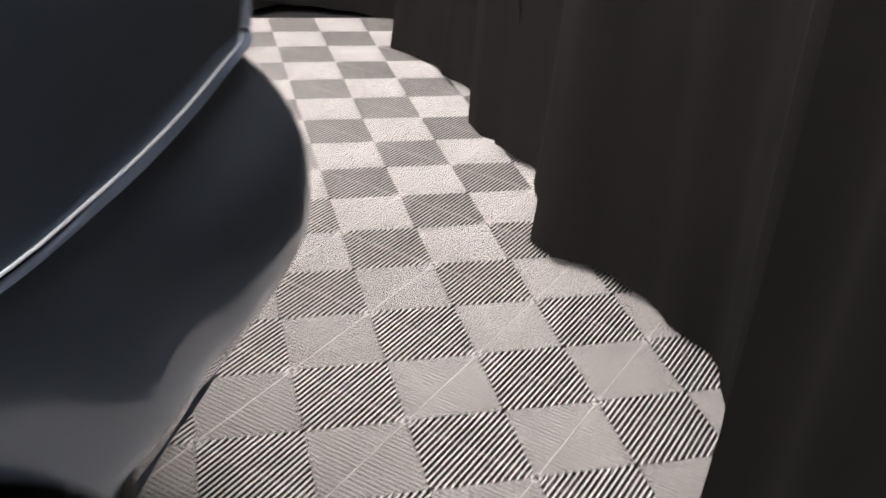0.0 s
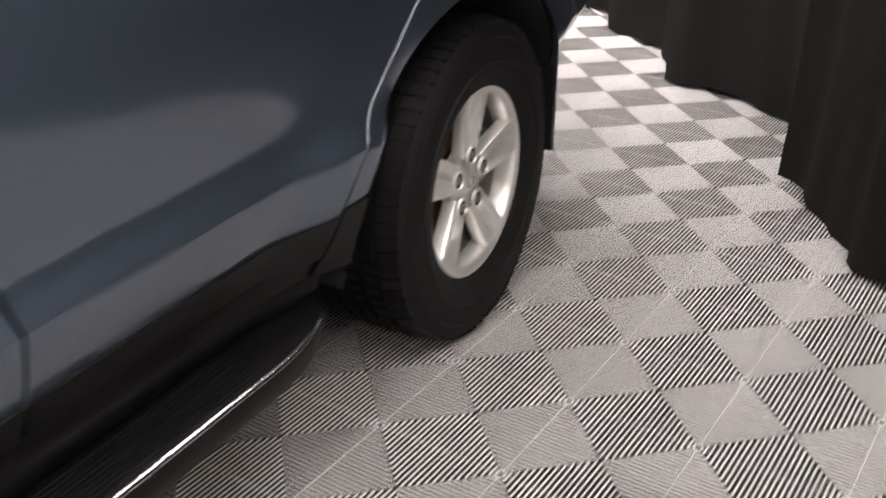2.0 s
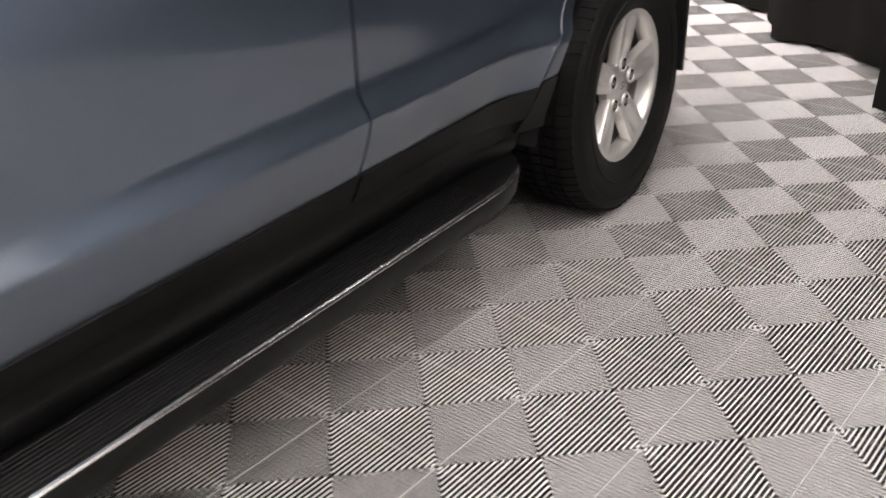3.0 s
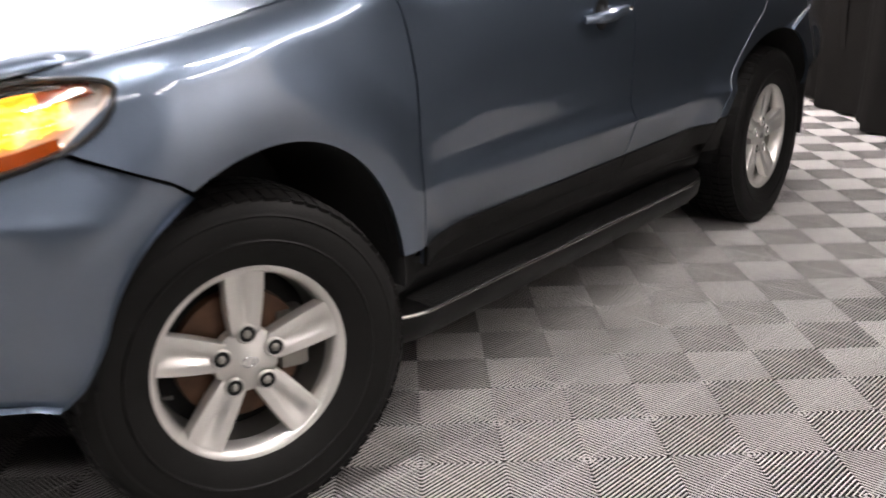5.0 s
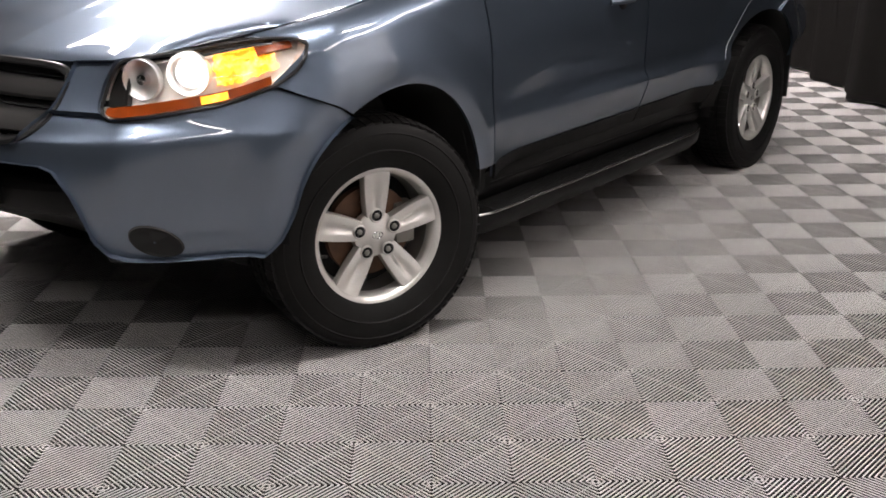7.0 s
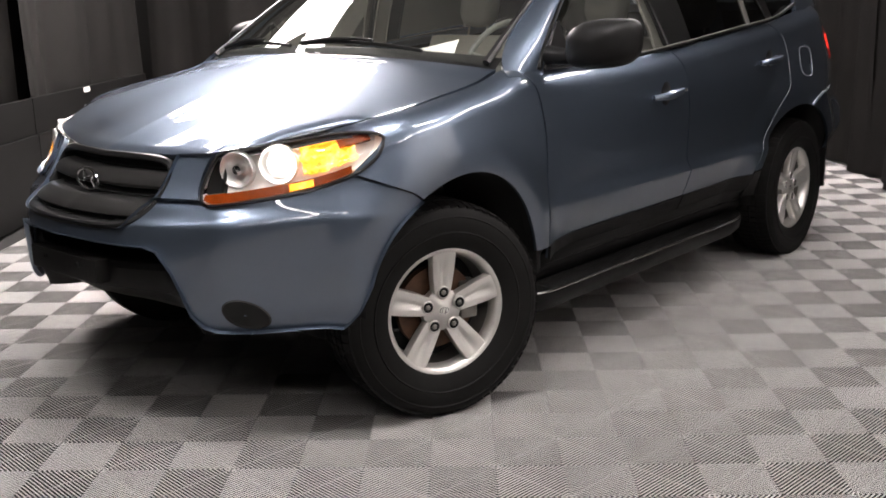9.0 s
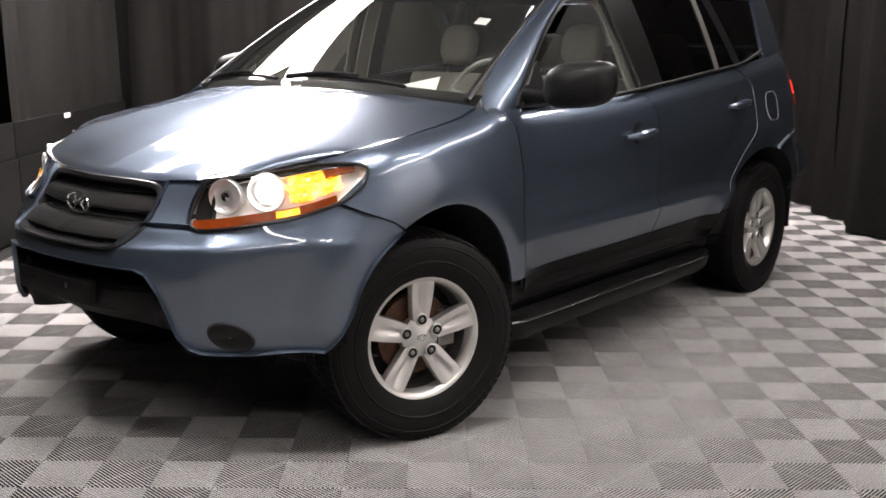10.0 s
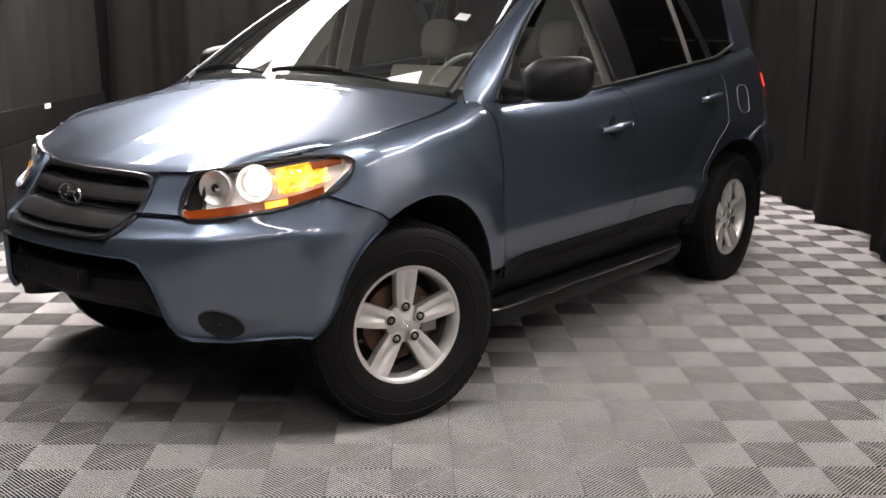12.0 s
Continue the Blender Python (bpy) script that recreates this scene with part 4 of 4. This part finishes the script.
    part("window_seal", tube(bmesh.new(), p, 0.009, 6), SATIN, car)
    # door mirror: sail plate, arm and a rounded black shell
    b = bmesh.new()
    b = cabin_patch(((0.515, 1.103), (0.68, 1.104), (0.68, 1.262), (0.655, 1.250)), 0.008, 8, 10, side, 0.02)
    mirror = part("door_mirror", b, SATIN, car, "black door mirror")
    b = bmesh.new()
    tube(b, [(0.545, side * 0.86, 1.145), (0.55, side * 0.93, 1.14), (0.555, side * 0.98, 1.15)], [0.035, 0.03, 0.032], 12)
    folding = [part("mirror_arm", b, TRIM, mirror)]
    b = bmesh.new()
    rings = []
    for k, grow in ((0.0, 0.05), (0.04, 0.45), (0.12, 0.72), (0.28, 0.90), (0.55, 1.0), (0.85, 0.98), (0.97, 0.90), (1.0, 0.80)):
        xx = 0.470 + 0.135 * k
        ring = []
        for i in range(28):
            t = 2 * math.pi * i / 28
            cy, cz = math.cos(t), math.sin(t)
            yy = 1.085 + 0.130 * grow * math.copysign(abs(cy) ** 0.62, cy)
            zz = 1.185 + 0.082 * grow * math.copysign(abs(cz) ** 0.66, cz) + 0.018 * cy * grow
            ring.append(b.verts.new((xx + 0.10 * (yy - 1.085), side * yy, zz)))
        rings.append(ring)
    for a, c in zip(rings, rings[1:]):
        for i in range(28):
            b.faces.new((a[i], a[(i + 1) % 28], c[(i + 1) % 28], c[i]))
    b.faces.new(rings[0])
    folding.append(part("mirror_shell", b, TRIM, mirror, "rounded black plastic shell"))
    b = bmesh.new()
    b.faces.new([b.verts.new((0.60 + 0.10 * (0.11 * math.cos(t)), side * (1.085 + 0.115 * math.cos(t)), 1.185 + 0.068 * math.sin(t))) for t in (2 * math.pi * i / 24 for i in range(24))])
    folding.append(part("mirror_glass", b, CHROME, mirror))
    if side > 0:
        # the mirror on the far side is folded in
        pivot = Matrix.Translation((0.575, 0.93, 1.15))
        for ob in folding:
            ob.matrix_local = pivot @ Matrix.Rotation(radians(-72), 4, "Z") @ pivot.inverted()

# roof, windscreen, rear glass
xs = np.linspace(1.16, 3.42, 40)
v = np.linspace(0, 1, 20)
half = np.zeros((40, 20, 3))
for i, x in enumerate(xs):
    zr = 1.60 + 0.04 * math.sin(math.pi * min((x - 1.16) / 1.6, 1) * 0.75) - 0.03 * smooth((x - 2.8) / 0.6)
    edge = cabin(np.array([x]), np.array([zr]), 0.0)[0]
    half[i, :, 0] = x - 0.06 * (1 - v**2) * (1 - i / 20 if i < 20 else 0)
    half[i, :, 1] = edge[1] * v
    half[i, :, 2] = zr + 0.075 * (1 - v**2.4)
part("roof", sheet(bmesh.new(), both(half), 0.02, True), PAINT, car)


u, v = np.meshgrid(np.linspace(0, 1, 24), np.linspace(0, 1, 20), indexing="ij")
screen = part("windscreen", sheet(bmesh.new(), both(screen_point(u, v)), 0, True), SCREEN, car, "clear windscreen")
screen.visible_shadow = False
edge = [screen_point(np.array([k / 20]), np.array([0.985]))[0] for k in range(21)]
for side in (-1, 1):
    part("screen_seal", tube(bmesh.new(), [(p[0], side * p[1], p[2] + 0.004) for p in edge], 0.014, 6), SATIN, screen)
u, v = np.meshgrid(np.linspace(-0.16, 0.06, 6), np.linspace(0, 1.03, 34), indexing="ij")
p = screen_point(u, v)
p[..., 2] -= 0.012
part("cowl", sheet(bmesh.new(), both(p), 0, True), SATIN, car, "black cowl below the windscreen")
rear = np.array([[(3.34 + 0.22 * k, y, 1.60 + 0.03 * (1 - abs(y) / 0.6) - 0.32 * k) for y in np.linspace(-0.56 - 0.04 * k, 0.56 + 0.04 * k, 9)] for k in np.linspace(0, 1, 6)])
part("rear_window", sheet(bmesh.new(), rear), PRIVACY, car, "dark rear window")
# wipers
for y0, y1, lift in ((-0.50, 0.12, 0.010), (0.18, 0.70, 0.010)):
    b = bmesh.new()
    k = np.linspace(0, 1, 12)
    pts = screen_point(0.012 + 0.018 * np.sin(np.pi * k) + 0.012 * k, np.abs(y0 + (y1 - y0) * k) / 0.77)
    pts[:, 1] = y0 + (y1 - y0) * k
    pts[:, 2] += 0.020
    tube(b, pts, 0.007, 6)
    arm = pts.copy()
    arm[:, 2] += 0.014 * np.sin(np.pi * k)
    arm[:, 0] -= 0.02 * (1 - k)
    tube(b, arm[::-1][:8], [0.011 - 0.0007 * i for i in range(8)], 6)
    part("wiper", b, SATIN, car, "black windscreen wiper")

# interior
b = bmesh.new()
rows = []
for x, z in ((0.36, 1.085), (0.55, 1.092), (0.72, 1.085), (0.86, 1.05), (0.92, 0.98), (0.90, 0.80)):
    rows.append([(x, y, z - 0.03 * (abs(y) / 0.7) ** 3 + 0.02 * math.exp(-(((y + 0.38) / 0.22) ** 2))) for y in np.linspace(-0.74, 0.74, 25)])
sheet(b, rows)
part("dashboard", b, DASH, car, "dark moulded dashboard")
b = bmesh.new()
lathe(b, [(0.188 + 0.012 * math.cos(t), 0.012 * math.sin(t)) for t in (2 * math.pi * k / 10 for k in range(10))], 36, closed=True)
lathe(b, [(0.0005, 0.03), (0.06, 0.03), (0.075, 0.05)], 20)
for t in (0.2, math.pi - 0.2, 1.5 * math.pi):
    tube(b, [(0.06 * math.cos(t), 0.03, 0.06 * math.sin(t)), (0.18 * math.cos(t), 0.0, 0.18 * math.sin(t))], 0.014, 6)
bmesh.ops.transform(b, matrix=Matrix.Translation((0.90, -0.38, 1.085)) @ Matrix.Rotation(radians(-90), 4, "Z") @ Matrix.Rotation(radians(-28), 4, "X"), verts=b.verts)
part("steering_wheel", b, WHEEL_RIM, car, "grey steering wheel")


def seat(x, y, width, top):
    b = bmesh.new()
    lean = Matrix.Translation((x, y, 0.62)) @ Matrix.Rotation(radians(14), 4, "Y")
    box(b, -0.07, 0.09, -width / 2, width / 2, 0.0, top, 0.05, lean)
    box(b, x - 0.52, x + 0.02, y - width / 2, y + width / 2, 0.46, 0.62, 0.05)
    ob = part("seat", b, SEAT, car, "grey cloth seat", sharp=60)
    b = bmesh.new()
    ball = bmesh.ops.create_uvsphere(b, u_segments=24, v_segments=14, radius=1)["verts"]
    for q in ball:
        q.co = lean @ Vector((0.065 * math.copysign(abs(q.co.x) ** 0.8, q.co.x), 0.108 * math.copysign(abs(q.co.y) ** 0.7, q.co.y), top + 0.15 + 0.105 * math.copysign(abs(q.co.z) ** 0.75, q.co.z)))
    part("headrest", b, SEAT, ob, sharp=60)
    b = bmesh.new()
    for d in (-0.06, 0.06):
        tube(b, [lean @ Vector((0.01, d, top - 0.02)), lean @ Vector((0.01, d, top + 0.08))], 0.006, 6)
    part("headrest_post", b, STEEL, ob)


for y in (-0.38, 0.38):
    seat(1.52, y, 0.52, 0.56)
    seat(2.40, y, 0.62, 0.52)
b = bmesh.new()
box(b, 0.3, 2.95, -0.80, 0.80, 0.44, 0.50)
box(b, 2.951, 3.4, -0.66, 0.66, 0.56, 0.62)
part("cabin_floor", b, DASH, car)
b = bmesh.new()
xs = np.linspace(0.85, 3.4, 14)
sheet(b, [[(x, y, 1.585 + 0.05 * (1 - (y / 0.6) ** 2)) for y in np.linspace(-0.6, 0.6, 9)] for x in xs[4:]])
part("headliner", b, SEAT, car)
for side in (-1, 1):
    part("pillar_trim", cabin_patch(((1.35, BELT(1.375)), (1.45, BELT(1.45)), (1.40, 1.53), (1.30, 1.53)), -0.045, 4, 8, side, 0.01), SEAT, car, "grey pillar trim with a belt")
b = box(bmesh.new(), 0.475, 0.645, -0.150, 0.140, 1.115, 1.118, 0.0, Matrix.Translation((0, 0, 0)))
bmesh.ops.transform(b, matrix=Matrix.Translation((0.46, -0.33, 1.125)) @ Matrix.Rotation(radians(-30), 4, "Y") @ Matrix.Rotation(radians(25), 4, "Z") @ Matrix.Translation((-0.56, 0.01, -1.117)), verts=b.verts)
tagged(part("paper", b, PAPER), "folded white paper lying on the dashboard", "paper").matrix_world = CAR
b = bmesh.new()
quad = []
for a, c in ((0.462, 0.715), (0.462, 0.79), (0.512, 0.79), (0.512, 0.715)):
    q = screen_point(np.array([a]), np.array([c]))[0]
    quad.append((q[0] - 0.004, -q[1], q[2] + 0.003))
b.faces.new([b.verts.new(q) for q in quad])
bmesh.ops.solidify(b, geom=list(b.faces), thickness=0.001)
part("price_sticker", b, PAPER, screen, "small white sticker on the glass")


# ---- wheels ----
def wheel(m, roll):
    """Outer face towards -y. The barrel carries tyre, spoked rim, nuts and disc."""
    b = bmesh.new()
    lathe(b, [(0.196, -0.090), (0.190, -0.06), (0.180, 0.0), (0.190, 0.08), (0.205, 0.10)], 56)
    hub = part("wheel", b, STEEL, car, "silver five-spoke alloy wheel")
    hub.matrix_local = m
    # tyre
    b = bmesh.new()
    prof = [(0.205, 0.095), (0.222, 0.108), (0.262, 0.119), (0.300, 0.121), (0.330, 0.114), (0.346, 0.103), (0.353, 0.092), (0.3555, 0.05), (0.356, 0.0)]
    prof = prof + [(r, -y) for r, y in prof[-2::-1]]
    prof += [(0.219, -0.099), (0.214, -0.093)]
    lathe(b, prof, 96)
    blocks = bmesh.new()
    for k in range(72):
        a = 2 * math.pi * k / 72
        rot = Matrix.Rotation(a, 4, "Y")
        for y0, y1, tw, r0 in ((-0.106, -0.062, 0.35, 0.3522), (-0.054, -0.022, -0.3, 0.3575), (-0.014, 0.018, 0.3, 0.358), (0.026, 0.056, -0.3, 0.3575), (0.064, 0.106, 0.35, 0.3522)):
            sh = Matrix.Rotation(tw * 0.35, 4, "Z")
            yc = (y0 + y1) / 2
            lean = Matrix.Rotation((0.22 if y0 < -0.1 else -0.22 if y1 > 0.1 else 0.0), 4, "X")
            mat = rot @ Matrix.Translation((0, yc, r0)) @ lean @ sh @ Matrix.Diagonal((0.0255, y1 - y0, 0.0075, 1))
            bmesh.ops.create_cube(blocks, size=1, matrix=mat)
    for r in (0.268, 0.318):
        lathe(b, [(r - 0.004, -0.1185 if r < 0.3 else -0.117), (r, -0.1225 if r < 0.3 else -0.1195), (r + 0.004, -0.1185 if r < 0.3 else -0.117)], 96)
    for vert in [*b.verts, *blocks.verts]:
        if vert.co.z < -0.351:
            vert.co.z = -0.351
        elif vert.co.z < -0.22 and abs(vert.co.y) > 0.10:
            vert.co.y *= 1 + 0.06 * (-0.22 - vert.co.z) / 0.13
    part("tyre", b, RUBBER, hub, "black tyre")
    tagged(part("tread", blocks, RUBBER, hub), kind="stuff")
    # rim lip and spokes
    b = bmesh.new()
    lathe(b, [(0.2165, -0.084), (0.2195, -0.094), (0.2165, -0.1005), (0.208, -0.1005), (0.198, -0.094), (0.192, -0.082), (0.188, -0.05)], 72)
    lathe(b, [(0.0005, -0.080), (0.026, -0.080), (0.032, -0.076), (0.060, -0.073), (0.070, -0.068), (0.072, -0.045)], 40)
    for k in range(5):
        a = math.pi / 2 + 2 * math.pi * k / 5 + roll
        ca, sa = math.cos(a), math.sin(a)
        rows = []
        for i in range(17):
            f = i / 16
            r = 0.058 + 0.148 * f
            halfw = 0.031 + 0.010 * math.sin(math.pi * min(f * 1.2, 1) * 0.5) + 0.003 * f
            row = []
            for j, t in enumerate((-1.0, -1.0, -0.94, -0.72, -0.54, -0.38, -0.22, -0.06, 0.06, 0.22, 0.38, 0.54, 0.72, 0.94, 1.0, 1.0)):
                ridge = 0.0140 * math.sin(math.pi * min(max((f - 0.10) / 0.80, 0), 1)) ** 0.6
                groove = ridge * (1 - smooth((abs(t) - 0.02) / (0.28 + 0.30 * f)))
                y = -0.076 - 0.019 * f + groove - 0.003 * math.cos(t * 1.4) * (1 - f)
                if j in (0, 15):
                    y += 0.030
                elif abs(t) > 0.93:
                    y += 0.004 if abs(t) >= 1 else 0.0
                w = t * halfw
                row.append((r * ca - w * sa, y, r * sa + w * ca))
            rows.append(row)
        sheet(b, rows)
    rim = part("rim", b, ALLOY, hub, "silver painted five-spoke rim", sharp=40)
    for k in range(5):
        a = math.pi / 2 + 2 * math.pi * k / 5 + roll
        at = Matrix.Translation((0.0615 * math.cos(a), -0.0815, 0.0615 * math.sin(a)))
        b = bmesh.new()
        lathe(b, [(0.0225, 0.003), (0.0205, -0.0025), (0.0185, -0.0035), (0.0170, 0.0)], 20, at)
        part("bolt_seat", b, ALLOY, hub)
        # near-black disc paints the shade inside the bolt hole
        b = bmesh.new()
        lathe(b, [(0.0170, -0.001), (0.0165, 0.0005), (0.0005, 0.0007)], 20, at)
        well = part("bolt_well", b, UNDER, hub)
        b = bmesh.new()
        lathe(b, [(0.0095, 0.0), (0.0092, -0.003), (0.006, -0.005), (0.0005, -0.0055)], 6, at)
        part("wheel_nut", b, STEEL, hub, "steel wheel nut in its recess painted dark as shade")
    b = bmesh.new()
    lathe(b, [(0.0005, -0.0825), (0.022, -0.0825), (0.0265, -0.0800)], 28)
    cap = part("centre_cap", b, ALLOY, hub)
    b = bmesh.new()
    tube(b, [(0.017 * math.cos(t), -0.0832, 0.0105 * math.sin(t)) for t in (2 * math.pi * i / 24 for i in range(25))], 0.0014, 6, cap=False)
    tube(b, [(-0.008, -0.0832, -0.007), (-0.005, -0.0838, 0.007)], 0.0018, 6)
    tube(b, [(0.005, -0.0838, -0.007), (0.008, -0.0832, 0.007)], 0.0018, 6)
    part("emblem", b, CHROME, cap)
    b = bmesh.new()
    lathe(b, [(0.065, -0.030), (0.140, -0.030), (0.142, -0.020), (0.142, -0.006), (0.065, -0.006)], 48)
    part("brake_disc", b, RUST, hub, "rusty brown brake disc")
    b = bmesh.new()
    lathe(b, [(0.0005, -0.045), (0.05, -0.045), (0.065, -0.02), (0.188, 0.02), (0.188, 0.05)], 40)
    part("backing_plate", b, UNDER, hub)
    box(b2 := bmesh.new(), 0.085, 0.150, -0.045, 0.012, -0.055, 0.075, 0.012)
    part("caliper", b2, STEEL, hub)
    b = bmesh.new()
    av = math.pi / 2 + 2 * math.pi * 1.43 / 5 + roll
    tube(b, [(0.186 * math.cos(av), -0.062, 0.186 * math.sin(av)), (0.170 * math.cos(av), -0.078, 0.170 * math.sin(av))], 0.005, 8)
    part("valve", b, SATIN, hub)


STEER = -20
turned = Matrix.Rotation(math.pi, 4, "Z")
wheel(Matrix.Translation((-0.028, -0.800, 0.352)) @ Matrix.Rotation(radians(STEER), 4, "Z"), 0.0)
wheel(Matrix.Translation((2.70, -0.8075, 0.352)), -0.06)
wheel(Matrix.Translation((0.028, 0.800, 0.352)) @ Matrix.Rotation(radians(STEER), 4, "Z") @ turned, 0.3)
wheel(Matrix.Translation((2.70, 0.8075, 0.352)) @ turned, 0.5)

# ---- the floor: ribbed interlocking tiles, last ----
S = 0.196
RIBS = 13


def tile_mesh():
    """Four quarters whose diagonal ribs form nested diamonds round the tile's middle."""
    verts, faces, kinds = [], [], []
    p = S / RIBS
    half, top, low = 0.152 * p, 0.0, -0.018

    def bar(a0, a1, w, z1, z0):
        a0, a1 = np.array(a0), np.array(a1)
        d = (a1 - a0) / np.linalg.norm(a1 - a0)
        n = np.array((-d[1], d[0])) * w
        k = len(verts)
        for z, g in ((z0, 0.70), (z1 - 0.0020, 0.94), (z1 - 0.0015, 1.0), (z1 - 0.0006, 0.80), (z1, 0.26)):
            for q in (a0 - n * g, a1 - n * g, a1 + n * g, a0 + n * g):
                verts.append((q[0], q[1], z))
        for lv in (0, 4, 8, 12):
            for i in range(4):
                if lv and i in (1, 3):
                    continue
                j = (i + 1) % 4
                # the rib's sides below its cap get the painted gap shade
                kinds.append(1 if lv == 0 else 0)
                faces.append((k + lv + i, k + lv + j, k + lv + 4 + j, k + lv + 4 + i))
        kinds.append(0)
        faces.append((k + 16, k + 17, k + 18, k + 19))

    for sx in (1, -1):
        for sy in (1, -1):
            for i in range(2 * RIBS):
                d = (i + 0.5) * p
                a0 = (min(d, S), max(d - S, 0.0))
                a1 = (max(d - S, 0.0), min(d, S))
                if i in (0, 2 * RIBS - 1):
                    continue
                bar((sx * a0[0], sy * a0[1]), (sx * a1[0], sy * a1[1]), half, top, low)
            bar((sx * 0.006, sy * 0.006), (sx * (S - 0.006), sy * (S - 0.006)), 0.0009, -0.0022, low)
            # lower cross bars between the ribs, their sides painted as gap shade
            for i in range(-11, 11):
                e = (i + 0.5) * 1.15 * p
                a0, a1 = np.array((max(e, 0.0), max(-e, 0.0))), np.array((S + min(e, 0.0), S - max(e, 0.0)))
                n, k = np.array((0.045, -0.045)) * p, len(verts)
                for q, z in ((a0 - n, -0.013), (a1 - n, -0.013), (a0 - n, -0.0072), (a1 - n, -0.0072), (a0 + n, -0.0072), (a1 + n, -0.0072), (a0 + n, -0.013), (a1 + n, -0.013)):
                    verts.append((sx * q[0], sy * q[1], z))
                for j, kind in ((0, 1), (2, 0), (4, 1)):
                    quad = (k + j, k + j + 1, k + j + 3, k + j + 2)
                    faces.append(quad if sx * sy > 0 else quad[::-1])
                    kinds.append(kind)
            for q in (0.0, S):
                e = 0.010
                bar((sx * abs(q - e), sy * abs(q - 0.001)), (sx * abs(q - 0.001), sy * abs(q - e)), 0.0028, -0.0006, low)
    me = bpy.data.meshes.new("tile")
    me.from_pydata(verts, [], faces)
    me.polygons.foreach_set("use_smooth", [True] * len(me.polygons))
    me.set_sharp_from_angle(angle=radians(50))
    # rib caps in pale polymer; below them the shade of the gaps is painted near black
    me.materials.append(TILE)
    me.materials.append(GAP_SHADE)
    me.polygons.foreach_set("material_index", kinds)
    return me, verts, faces, kinds


# the floor has the same painted shade, showing through the gaps
floor = part("floor", box(bmesh.new(), LEFT - 0.2, RIGHT, FRONT, BACK + 0.1, -0.05, -0.0185), GAP_SHADE)
tagged(floor, "floor painted near black as gap shade under light grey ribbed interlocking tiles", "floor", kind="structure")
tile, tv, tf, tk = tile_mesh()
near, far = [], []
for i in range(-10, 6):
    for j in range(-15, 16):
        x, yy = 2 * S * i, 2 * S * j
        if x - S < LEFT or x + S > RIGHT or yy - S < FRONT or yy + S > BACK + 0.1:
            continue
        (near if -2.6 < x < 2.2 and -2.2 < yy < 4.9 else far).append((x, yy))
near.sort(key=lambda q: abs(q[0] + 0.2) + 0.6 * abs(q[1] - 1.2))
far += near[300:]
for x, yy in near[:300]:
    ob = new("tile", tile)
    ob.location = (x, yy, 0)
    ob.parent = floor
v, f = np.array(tv), np.array([q for q in tf])
allv = np.concatenate([v + (x, yy, 0) for x, yy in far])
allf = np.concatenate([f + k * len(v) for k in range(len(far))])
me = bpy.data.meshes.new("outer_tiles")
me.from_pydata(allv.tolist(), [], allf.tolist())
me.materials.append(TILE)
me.materials.append(GAP_SHADE)
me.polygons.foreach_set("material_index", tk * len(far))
outer = new("outer_tiles", me)
outer.parent = floor
tagged(outer, kind="stuff")
